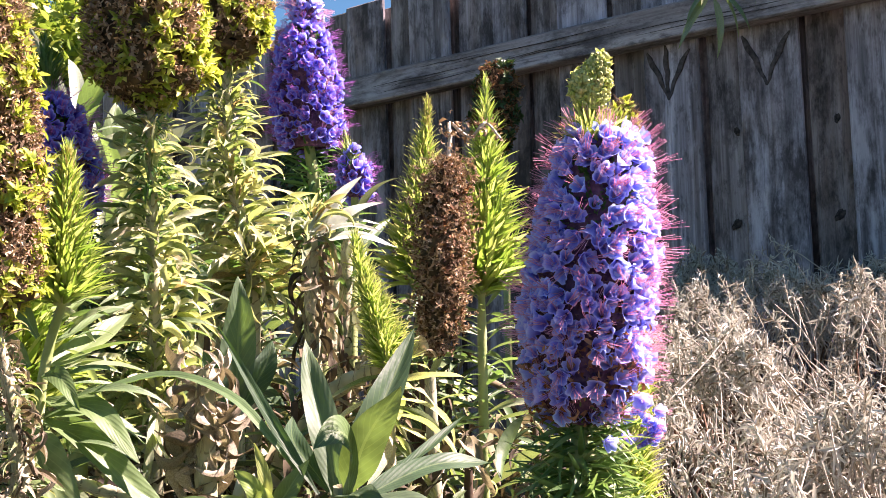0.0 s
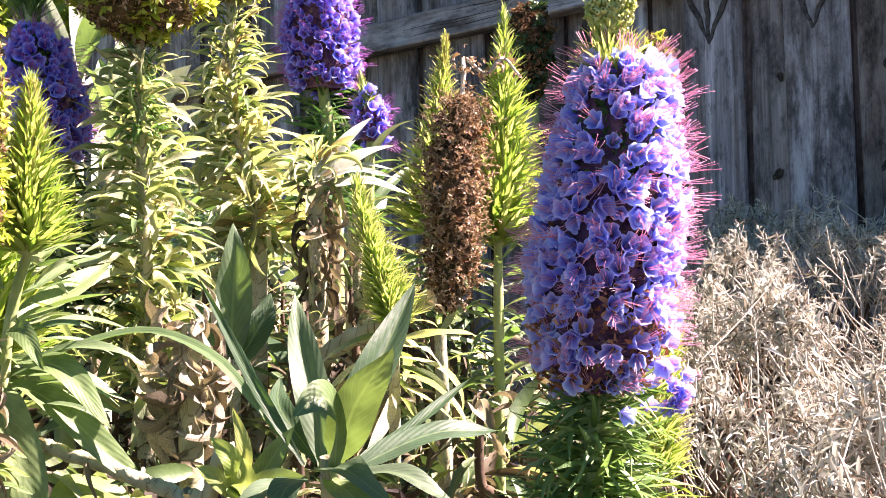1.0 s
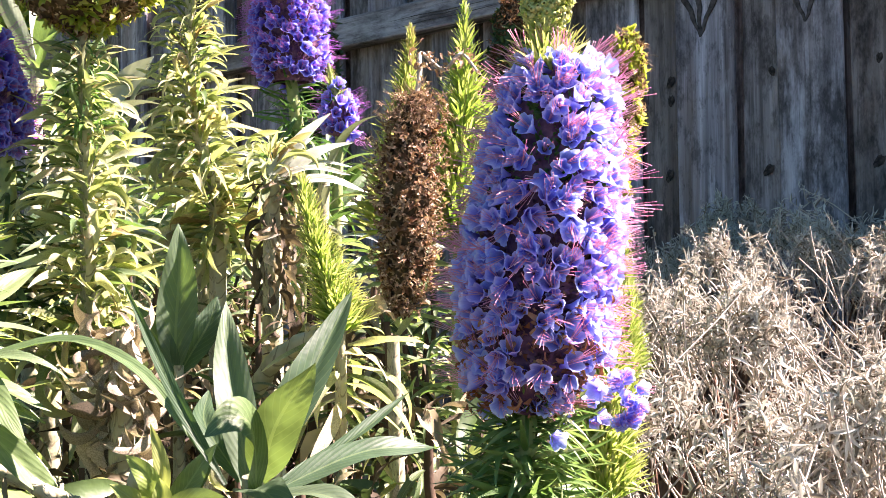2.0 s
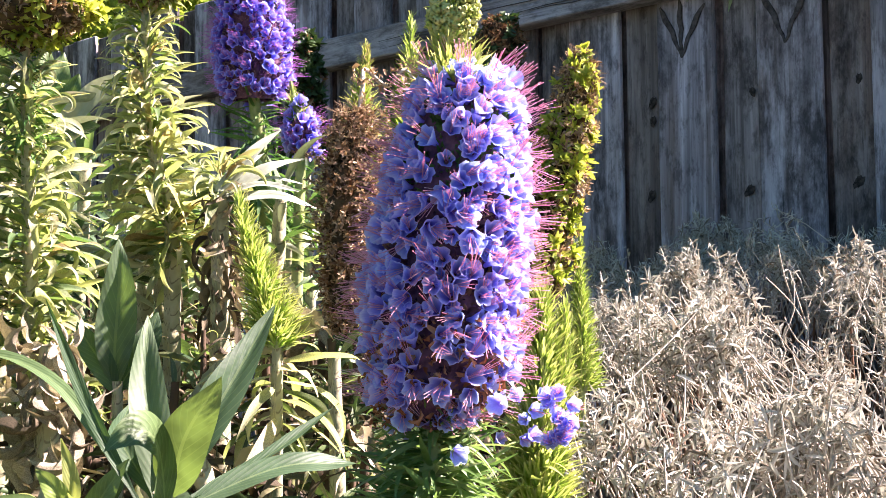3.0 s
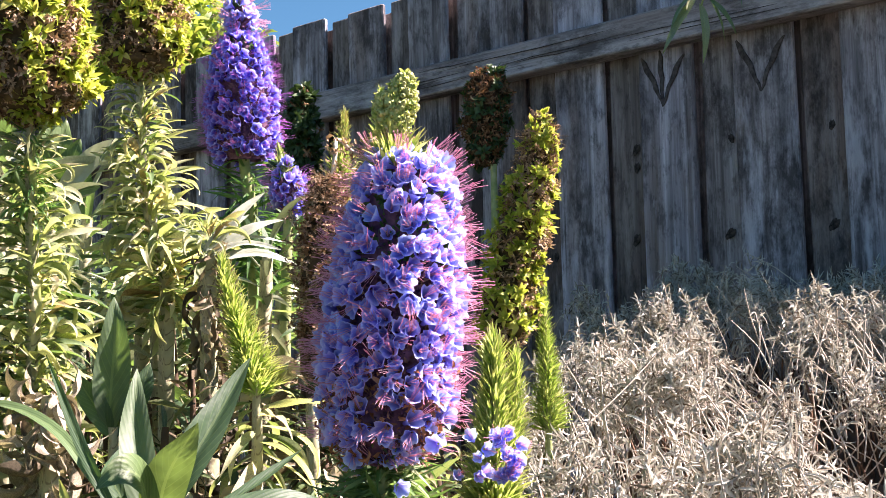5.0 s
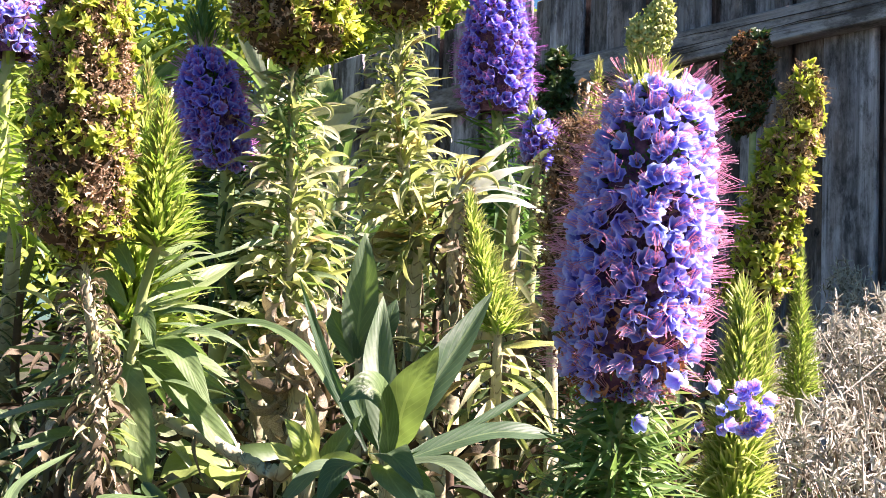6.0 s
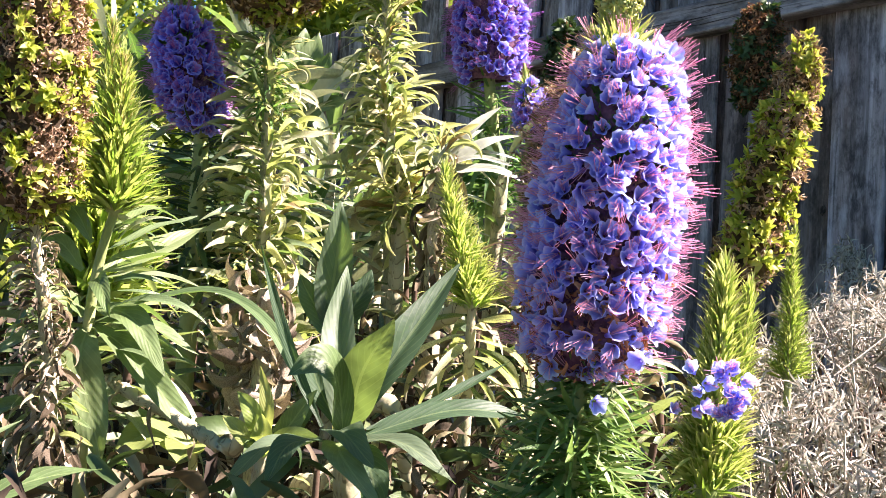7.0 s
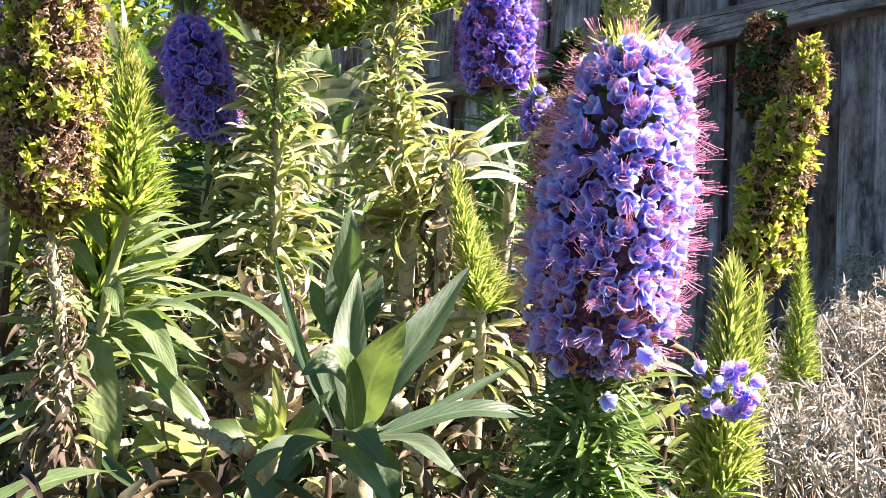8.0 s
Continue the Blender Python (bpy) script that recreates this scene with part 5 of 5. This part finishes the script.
    for i, (foot, tip, wide, face) in enumerate((((-0.518, 1.067, 0.853), (-0.502, 1.118, 0.906), 0.017, (0.7, -0.5, 0.5)), ((-0.513, 1.071, 0.847), (-0.487, 1.131, 0.880), 0.020, (0.6, -0.5, 0.7)), ((-0.514, 1.072, 0.842), (-0.478, 1.143, 0.834), 0.017, (0.6, -0.5, 0.7)), ((-0.521, 1.065, 0.850), (-0.490, 1.132, 0.858), 0.012, (0.5, -0.4, 0.9)),
                                             ((-0.516, 1.070, 0.845), (-0.514, 1.108, 0.886), 0.012, (0.7, -0.5, 0.5)), ((-0.525, 1.061, 0.851), (-0.572, 1.060, 0.872), 0.013, (0.5, -0.4, 0.9)), ((-0.518, 1.066, 0.845), (-0.470, 1.110, 0.848), 0.015, (0.5, -0.5, 0.8)))):
        mid = tuple((p + q) / 2 + d for p, q, d in zip(foot, tip, (0.002, -0.002, 0.006)))
        rib_leaf(root, [b, foot, mid, tip], wide * 0.85, BLEACH, 30, face, name="bleached_leaf", seed=160 + i)
    leaves_round(root, [(-0.520, 1.062, 0.850), (-0.521, 1.064, 0.80), (-0.523, 1.066, 0.74)], 74, M_DEAD + M_LIMP + M_DEADHANG[:4], (0.028, 0.050), (0, -70), 610, radius=0.006)
    leaves_round(root, [(-0.520, 1.062, 0.872), (-0.520, 1.063, 0.845)], 34, M_DROOP + M_CURL + M_STRAP[:2], (0.025, 0.05), (65, -15), 611, spread=25)
    stalk(root, [b, (-0.523, 1.066, 0.74), (-0.53, 1.07, 0.5), (-0.54, 1.08, 0)], 0.007, 0.013)
    # withered clump
    root = thing("dead_shoot", "withered shoot with limp brown curled leaves", "plant", "dead shoots")
    leaves_round(root, [(-0.395, 0.826, 0.722), (-0.397, 0.827, 0.69), (-0.40, 0.83, 0.66)], 70, M_LIMP, (0.034, 0.056), (0, -75), 612, spread=25)
    stalk(root, [(-0.395, 0.826, 0.72), (-0.40, 0.83, 0.62), (-0.41, 0.84, 0)], 0.006, 0.011)
    # big pale leaves behind the stems
    for k, (b, n, size, seed) in enumerate((((-0.98, 1.22, 0.92), 22, 0.12, 620), ((-1.10, 0.95, 1.00), 26, 0.15, 621), ((-0.62, 1.22, 0.84), 16, 0.075, 622), ((-0.80, 1.02, 0.82), 16, 0.12, 623), ((-0.86, 1.45, 0.84), 14, 0.11, 624), ((-0.95, 0.78, 0.86), 14, 0.13, 626), ((-0.76, 1.16, 0.88), 20, 0.075, 627), ((-0.71, 0.97, 0.86), 20, 0.10, 628), ((-0.90, 1.06, 0.98), 22, 0.12, 629), ((-0.84, 0.90, 0.90), 20, 0.11, 630))):
        root = thing("leaf_shoot", "grey-green echium leaf shoot among the spikes", "plant", "leaf shoots")
        leaves_round(root, [(b[0], b[1], b[2] + 0.03), b, (b[0], b[1], b[2] - 0.07)], n, M_STRAP + M_PALE + M_GREY[:2], (size, size), (65, 5), seed)
        stalk(root, [(b[0], b[1], b[2] + 0.02), (b[0] - 0.01, b[1], b[2] - 0.2), (b[0] - 0.02, b[1], 0)], 0.007, 0.012)


rosettes()


def backing():
    """Green shoots that stand behind the withered stems."""
    r = np.random.default_rng(55)
    for i in range(30):
        y = 1.12 + 0.75 * r.random()
        x = -0.62 - 0.75 * (y - 1.1) - 0.55 * r.random()
        z = 0.83 + 0.17 * (y - 1.1) + r.uniform(-0.06, 0.06)
        root = thing("leaf_shoot", "green echium leaf shoot behind the withered stems", "plant", "leaf shoots")
        path = [(x, y, z), (x, y, z - 0.08), (x + r.uniform(-0.02, 0.02), y + 0.01, z - 0.2)]
        leaves_round(root, path, 28, M_STRAP + M_GREY + M_PALE[:3], (0.08, 0.13), (60, -10), 1000 + i, spread=18)
        stalk(root, path + [(x, y, 0)], 0.004, 0.009)


backing()


def undergrowth():
    """Low shoots, bent branches and fallen leaves that fill the bed below the spikes."""
    r = np.random.default_rng(77)
    spots = [(-0.33, 0.92, 0.62), (-0.43, 0.95, 0.69), (-0.30, 1.02, 0.66), (-0.47, 0.88, 0.60), (-0.40, 1.08, 0.72), (-0.60, 1.00, 0.75), (-0.57, 0.80, 0.68), (-0.70, 0.90, 0.76), (-0.66, 0.74, 0.72), (-0.74, 1.18, 0.80),
             (-0.50, 1.17, 0.75), (-0.22, 0.92, 0.57), (-0.16, 0.96, 0.58), (-0.27, 0.86, 0.53), (-0.34, 0.76, 0.53), (-0.43, 0.72, 0.55), (-0.27, 1.10, 0.62), (-0.85, 0.88, 0.80), (-0.58, 1.30, 0.80), (-0.80, 0.60, 0.72), (-0.56, 0.64, 0.62), (-0.12, 0.88, 0.55), (-0.36, 1.20, 0.66), (-0.47, 0.62, 0.54)]
    for i, (x, y, z) in enumerate(spots):
        dry = i % 5 in (0, 2, 3)
        root = thing("leaf_shoot", "low echium shoot with withered drooping leaves" if dry else "low echium shoot of green and yellowing leaves", "plant", "leaf shoots")
        path = [(x, y, z), (x + r.uniform(-0.01, 0.01), y, z - 0.06), (x + r.uniform(-0.02, 0.02), y + 0.01, z - 0.14)]
        if dry:
            leaves_round(root, path, 34, M_CURL[:3] + M_HANG[:2] + M_DEAD[:6] + M_LIMP[:5] + M_DEADHANG[:5] + M_LOW[:5], (0.04, 0.070), (30, -30), 700 + i)
        else:
            leaves_round(root, path, 30, M_STRAP[:3] + M_GREY[:1] + M_HANG[:2] + M_LOW, (0.045, 0.085), (50, -15), 700 + i)
        stalk(root, path + [(x + r.uniform(-0.05, 0.05), y + r.uniform(-0.04, 0.04), 0)], 0.003, 0.006, DARKTWIG)
    # shoots added to darken the gaps here, shade put into their leaf colour
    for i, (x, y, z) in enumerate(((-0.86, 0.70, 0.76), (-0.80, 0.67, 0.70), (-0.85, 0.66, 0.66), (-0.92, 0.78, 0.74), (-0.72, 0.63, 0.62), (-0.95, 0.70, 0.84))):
        root = thing("leaf_shoot", "added leaf shoot, its green darkened for the shade between the stems", "plant", "leaf shoots")
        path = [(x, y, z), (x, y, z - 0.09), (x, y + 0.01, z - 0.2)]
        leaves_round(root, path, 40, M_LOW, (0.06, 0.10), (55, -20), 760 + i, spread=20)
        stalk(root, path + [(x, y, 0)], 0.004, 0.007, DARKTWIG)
    for i in range(44):
        y = 0.66 + 0.72 * r.random()
        x = -0.22 - 0.35 * (y - 0.66) - 0.55 * r.random()
        z = 0.60 + 0.16 * min(1.0, (y - 0.6) / 0.7) + r.uniform(-0.05, 0.05)
        if y < 0.92 and x > -0.52:
            z -= 0.09
        root = thing("leaf_shoot", "small low echium shoot of narrow pale leaves" if i % 2 else "small low echium shoot with dry twisted leaves", "plant", "leaf shoots")
        path = [(x, y, z), (x, y, z - 0.05), (x + r.uniform(-0.02, 0.02), y + 0.01, z - 0.11)]
        leaves_round(root, path, 28, M_LOW + M_STRAP[:2] + M_HANG[:2] + M_DEADHANG[:5] if i % 2 else M_CURL[:3] + M_DEADHANG + M_DEAD[:7] + M_LOW[:4], (0.03, 0.06), (45, -25), 800 + i, spread=22)
        stalk(root, path + [(x + r.uniform(-0.04, 0.04), y + r.uniform(-0.03, 0.03), 0)], 0.002, 0.005, DARKTWIG)
    for path, ra in (([(-0.440, 0.733, 0.652), (-0.427, 0.736, 0.646), (-0.376, 0.748, 0.634), (-0.335, 0.754, 0.626), (-0.295, 0.758, 0.619), (-0.276, 0.767, 0.60), (-0.270, 0.77, 0.0)], 0.0043), ([(-0.345, 0.93, 0.58), (-0.37, 0.92, 0.64), (-0.40, 0.90, 0.60), (-0.43, 0.89, 0.40), (-0.44, 0.89, 0)], 0.007),
                     ([(-0.33, 1.00, 0.735), (-0.38, 0.99, 0.715), (-0.44, 0.98, 0.675), (-0.50, 0.98, 0.55), (-0.52, 0.98, 0)], 0.007), ([(-0.31, 0.86, 0.60), (-0.36, 0.86, 0.585), (-0.41, 0.87, 0.56), (-0.44, 0.88, 0.4), (-0.45, 0.88, 0)], 0.007)):
        root = thing("old_branch", "pale bare echium branch ringed with leaf scars", "branch", "old branches")
        stalk(root, path, ra, ra * 1.2, n=50, wobble=0.0006, seed=int(ra * 1e5))
        dense = smooth_path(path, 60)
        for k in (9, 18, 27):
            p, a = dense[k], r.uniform(0, 6.28)
            tip = p + np.array([math.cos(a) * 0.6, math.sin(a) * 0.6, 0.7]) * ra * 2.3
            stalk(root, [p, (p + tip) / 2, tip], ra * 0.45, ra * 0.28, BARK, "side_stub", 6)
        leaves_round(root, path[:3], 7, M_DEAD + M_DEADHANG[:4], (0.02, 0.035), (0, -40), int(ra * 1e5) + 7, radius=ra)
    n = 7500
    x, y = r.uniform(-1.5, 0.05, n), r.uniform(0.55, 1.7, n)
    z = r.uniform(0.30, 0.62, n) + 0.10 * np.clip((y - 0.7) / 0.5, 0, 1) * r.random(n)
    ok = x < np.where(y > 1.08, -0.38 - 0.66 * (y - 1.357), -0.17)
    x, y, z = x[ok], y[ok], z[ok]
    n = len(x)
    p = turns(np.stack([x, y, z], -1), r.uniform(0, 360, n), r.normal(-5, 30, n), r.normal(0, 50, n), r.uniform(0.025, 0.070, n))
    q = scatter(LOWCURLS, p[: int(n * 0.7)])
    tagged(part("dry_leaves", make_mesh("dry_leaves", q[0], q[1], LITTER, q[2])), "withered brown and straw leaves caught between the stems", "leaves", "", "stuff")
    # low leaves coloured dark to stand for shade between the stems
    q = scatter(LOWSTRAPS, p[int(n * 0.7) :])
    tagged(part("low_leaves", make_mesh("low_leaves", q[0], q[1], SHADOWLEAF, q[2])), "green leaves low between the stems, darkened for the shade there", "leaves", "", "stuff")


undergrowth()


# ---- the dry silver shrub ----
HOLLOWS = ((-0.13, 1.47, 0.055), (-0.18, 1.56, 0.065), (-0.06, 1.50, 0.065), (-0.12, 1.58, 0.065))


def silver_shrub():
    root = thing("silver_shrub", "dry silver-grey lavender shrub with bleached stalks, before the fence", "shrub")
    r = np.random.default_rng(91)

    def edge(y):
        return -0.375 - 0.66 * (y - 1.357)

    def height(x, y):
        h = 0.50 + 0.21 * np.clip((y - 0.98) / (0.32 + 0.26 * np.clip((x + 0.25) / 0.2, 0, 1)), 0, 1) ** 0.8 + 0.16 * np.clip((y - 1.47) / 0.9, 0, 1)
        h = h - 0.07 * np.clip((edge(y) + 0.13 - x) / 0.16, 0, 1) ** 1.5
        h = h - 0.075 * np.exp(-(((x + 0.10) / 0.085) ** 2) - ((y - 1.44) / 0.12) ** 2)
        h = h - 0.040 * np.exp(-(((y - 1.70) / 0.13) ** 2)) * np.clip((x + 0.40) / 0.15, 0, 1)
        return h + 0.030 * np.sin(11 * x + 2 * y) * np.cos(10 * y - 3 * x) + 0.018 * np.sin(27 * x) * np.sin(23 * y)

    n = 4000
    mid = np.stack([r.uniform(-0.95, 0.22, 330), 1.0 + 1.55 * r.random(330) ** 1.15], -1)
    own = r.integers(0, 330, n)
    x, y = (mid[own] + r.normal(0, 0.0155, (n, 2))).T
    rise = r.normal(0, 0.016, 330)[own]
    hollow = np.array([noise.noise(Vector((a * 7.0, b * 7.0, 3.0))) for a, b in zip(x, y)])
    keep = (x > edge(y) - r.random(n) * 0.05) & (hollow > -0.14 - 0.45 * r.random(n))
    for hx, hy, hr in HOLLOWS:
        keep &= ((x - hx) / hr) ** 2 + ((y - hy) / (hr * 1.6)) ** 2 > r.uniform(0.5, 1.3, n)
    x, y, rise = x[keep], y[keep], rise[keep] - 0.10 * np.clip(-hollow[keep] - 0.05, 0, 0.3) / 0.3
    n = len(x)
    top = np.stack([x, y, height(x, y) + rise + r.normal(0, 0.014, n)], -1)
    lean = r.normal(0, 0.5, (n, 2)) + np.array([-0.28, -0.10])
    leaf_at, leaf_az, leaf_el, leaf_s, stems = [], [], [], [], []
    for i in range(n):
        l = r.uniform(0.09, 0.16)
        d = np.array([lean[i, 0], lean[i, 1], 1.0])
        d /= np.linalg.norm(d)
        foot = top[i] - d * l
        stems.append((foot, top[i]))
        k = 26
        s = r.uniform(0.45, 1.0, k) ** 0.7
        leaf_at.append(foot + s[:, None] * (top[i] - foot))
        leaf_az.append(r.uniform(0, 360, k))
        leaf_el.append(r.normal(30, 36, k))
        leaf_s.append(r.uniform(0.014, 0.028, k) * (1.1 - 0.4 * s))
    thin = [leaf_shape(0.13 + 0.015 * (k % 3), -60 + 45 * k, 40, 15 * k, 0, 6, 3, 900 + k, 1.3) for k in range(5)]
    p = turns(np.concatenate(leaf_at), np.concatenate(leaf_az), np.concatenate(leaf_el), r.normal(0, 40, n * 26), np.concatenate(leaf_s))
    q = scatter(thin, p)
    part("foliage", make_mesh("foliage", q[0], q[1], SILVER, q[2]), root, label="small curled silver leaves", kind="stuff")

    def rods(pairs, ra, seg=4, bow=0.0):
        vs, fs, us, at = [], [], [], 0
        for a, b in pairs:
            m = (np.asarray(a) + b) / 2 + r.normal(0, bow, 3)
            v, f, u = tube_shape(smooth_path([a, m, b], 5), [ra * 1.2, ra * 1.1, ra, ra * 0.9, ra * 0.7], seg)
            vs.append(v), fs.append(f + at), us.append(u)
            at += len(v)
        return np.concatenate(vs), np.concatenate(fs), np.concatenate(us)

    q = rods(stems, 0.0008, 4, 0.006)
    part("twig_mass", make_mesh("twig_mass", q[0], q[1], TWIG, q[2]), root, kind="stuff")
    # wood inside, its brown darkened for the shade within
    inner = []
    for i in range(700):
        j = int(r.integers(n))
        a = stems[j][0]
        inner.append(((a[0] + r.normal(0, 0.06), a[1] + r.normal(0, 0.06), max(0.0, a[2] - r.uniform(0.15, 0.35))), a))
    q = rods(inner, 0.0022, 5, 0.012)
    part("inner_wood", make_mesh("inner_wood", q[0], q[1], SHADETWIG, q[2]), root, kind="stuff")
    # long bleached stalks
    long_ = []
    for i in range(170):
        a = np.array([r.uniform(-0.30, 0.2), r.uniform(1.08, 2.1), 0.0])
        a[0] -= 0.6 * (a[1] - 1.3) * r.random()
        a[2] = height(a[0], a[1]) - 0.06
        l = r.uniform(0.04, 0.11)
        d = np.array([r.normal(-0.36, 0.38), r.normal(-0.05, 0.3), 1.0])
        long_.append((a, a + d / np.linalg.norm(d) * l))
    q = rods(long_, 0.0010, 5, 0.006)
    part("stalk_mass", make_mesh("stalk_mass", q[0], q[1], TWIG, q[2]), root, label="straight bleached flower stalks", kind="stuff")
    pods, paz = [], []
    for a, b in long_[::6]:
        for k in range(7):
            pods.append(np.asarray(b) - (np.asarray(b) - a) * 0.05 * k + r.normal(0, 0.002, 3))
            paz.append(r.uniform(0, 360))
    q = scatter(SCRAPS, turns(pods, np.array(paz), r.uniform(0, 70, len(paz)), r.uniform(0, 360, len(paz)), r.uniform(0.006, 0.011, len(paz))))
    part("pod_mass", make_mesh("pod_mass", q[0], q[1], TWIG, q[2]), root, kind="stuff")
    # added dark sheet under the foliage, in place of shade in the gaps
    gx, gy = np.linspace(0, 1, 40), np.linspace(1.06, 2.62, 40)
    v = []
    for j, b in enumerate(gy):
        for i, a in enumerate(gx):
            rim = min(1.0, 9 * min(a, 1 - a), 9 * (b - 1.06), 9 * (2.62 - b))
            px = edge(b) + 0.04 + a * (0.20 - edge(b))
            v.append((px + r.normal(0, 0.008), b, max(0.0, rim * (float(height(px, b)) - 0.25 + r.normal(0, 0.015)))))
    part("inner_mass", make_mesh("inner_mass", v, grid_faces(40, 40), SHADETWIG), root, label="dark brown sheet that stands for the shaded inside of the shrub")


silver_shrub()


# ---- behind and above ----
def hedge():
    root = thing("hedge_tree", "sunlit yellow-green leafy tree behind the fence", "tree")
    r = np.random.default_rng(33)
    clumps = [((-3.5, 3.45, 1.75), 0.42), ((-3.75, 3.3, 2.05), 0.45), ((-4.2, 3.4, 2.2), 0.5), ((-4.6, 3.1, 1.9), 0.5), ((-3.3, 3.5, 1.5), 0.4), ((-4.1, 3.3, 1.6), 0.5), ((-5.0, 2.5, 1.7), 0.5), ((-4.9, 3.2, 2.5), 0.5), ((-4.7, 1.8, 1.6), 0.5), ((-4.6, 1.2, 1.5), 0.5), ((-5.1, 2.1, 2.2), 0.55), ((-4.7, 0.6, 1.4), 0.5), ((-4.9, 1.3, 2.0), 0.5), ((-4.4, 2.2, 1.2), 0.5), ((-4.3, 1.5, 1.0), 0.5), ((-4.2, 0.8, 0.9), 0.5), ((-5.6, 3.2, 2.0), 0.7), ((-5.6, 2.2, 1.6), 0.7), ((-5.6, 1.2, 1.7), 0.7), ((-5.5, 0.3, 1.5), 0.7), ((-5.0, 3.9, 1.8), 0.7), ((-4.3, 4.0, 1.9), 0.6)]
    pos, az, el = [], [], []
    for c, ra in clumps:
        k = 2300
        d = r.normal(0, 1, (k, 3))
        d /= np.linalg.norm(d, axis=1)[:, None]
        rr = ra * (0.55 + 0.5 * r.random(k)) * (1 + 0.25 * np.sin(5 * d[:, 0] + 3 * d[:, 2]))
        pos.append(np.array(c) + d * rr[:, None])
        az.append(np.degrees(np.arctan2(d[:, 1], d[:, 0])) + r.normal(0, 50, k))
        el.append(r.normal(25, 35, k))
    pos, az, el = np.concatenate(pos), np.concatenate(az), np.concatenate(el)
    q = scatter(FARBLADES, turns(pos, az, el, r.normal(0, 40, len(az)), r.uniform(0.05, 0.095, len(az))))
    part("crown", make_mesh("crown", q[0], q[1], HEDGE, q[2]), root, kind="stuff")
    for i, (c, ra) in enumerate(clumps):
        stalk(root, [(-4.6 if c[1] < 2.8 else -4.0, min(max(c[1], 1.4), 3.3), 0), ((c[0] - 4.4) / 2, c[1], c[2] * 0.5), c], 0.05, 0.012, DARKTWIG, "limb", 12)


hedge()


def frond():
    root = thing("hanging_branch", "drooping narrow green leaves of an overhanging branch", "branch")
    r = np.random.default_rng(19)
    tw = [(-0.52, 2.80, 1.77), (-0.55, 2.70, 1.80), (-0.62, 2.55, 1.70), (-0.68, 2.44, 1.53), (-0.715, 2.43, 1.43)]
    v, f, u = tube_shape(smooth_path(tw, 20), np.linspace(0.006, 0.002, 20), 6)
    part("twig", make_mesh("twig", v, f, STEM, u), root)
    sh = [leaf_shape(0.15, 30 + 15 * k, 12, 20 * k - 20, 0.05, 10, 5, 950 + k) for k in range(3)]
    me = [make_mesh("leaf", *s[:2], STRAP, s[2]) for s in sh]
    for i, (b, t) in enumerate((((-0.70, 2.43, 1.46), (-0.675, 2.45, 1.345)), ((-0.70, 2.43, 1.45), (-0.655, 2.46, 1.37)), ((-0.715, 2.43, 1.44), (-0.71, 2.42, 1.315)), ((-0.72, 2.42, 1.45), (-0.77, 2.37, 1.335)), ((-0.715, 2.43, 1.47), (-0.755, 2.38, 1.385)), ((-0.69, 2.42, 1.50), (-0.73, 2.40, 1.40)), ((-0.66, 2.42, 1.52), (-0.64, 2.46, 1.42)))):
        part("leaf", me[i % 3], root, leaf_between(sh[i % 3], b, t, r.uniform(-60, 60)))


    # unseen leaves and boughs added overhead to keep skylight off the upper fence
    n = 1500
    d = r.normal(0, 1, (n, 3))
    d /= np.linalg.norm(d, axis=1)[:, None]
    at = np.array([0.05, 2.66, 1.715]) + d * np.array([0.74, 0.06, 0.07]) * r.random((n, 1)) ** 0.4
    q = scatter(LOWSTRAPS[:4], turns(at, r.uniform(0, 360, n), r.normal(-35, 25, n), r.normal(0, 40, n), r.uniform(0.06, 0.10, n)))
    part("bough_foliage", make_mesh("bough_foliage", q[0], q[1], SHADOWLEAF, q[2]), root, kind="stuff")
    for k in range(2):
        stalk(root, [(-0.52, 2.80, 1.77), (-0.2, 2.72, 1.84 - 0.05 * k), (0.3 + 0.4 * k, 2.68, 1.80)], 0.010, 0.004, DARKTWIG, "bough", 14)


frond()
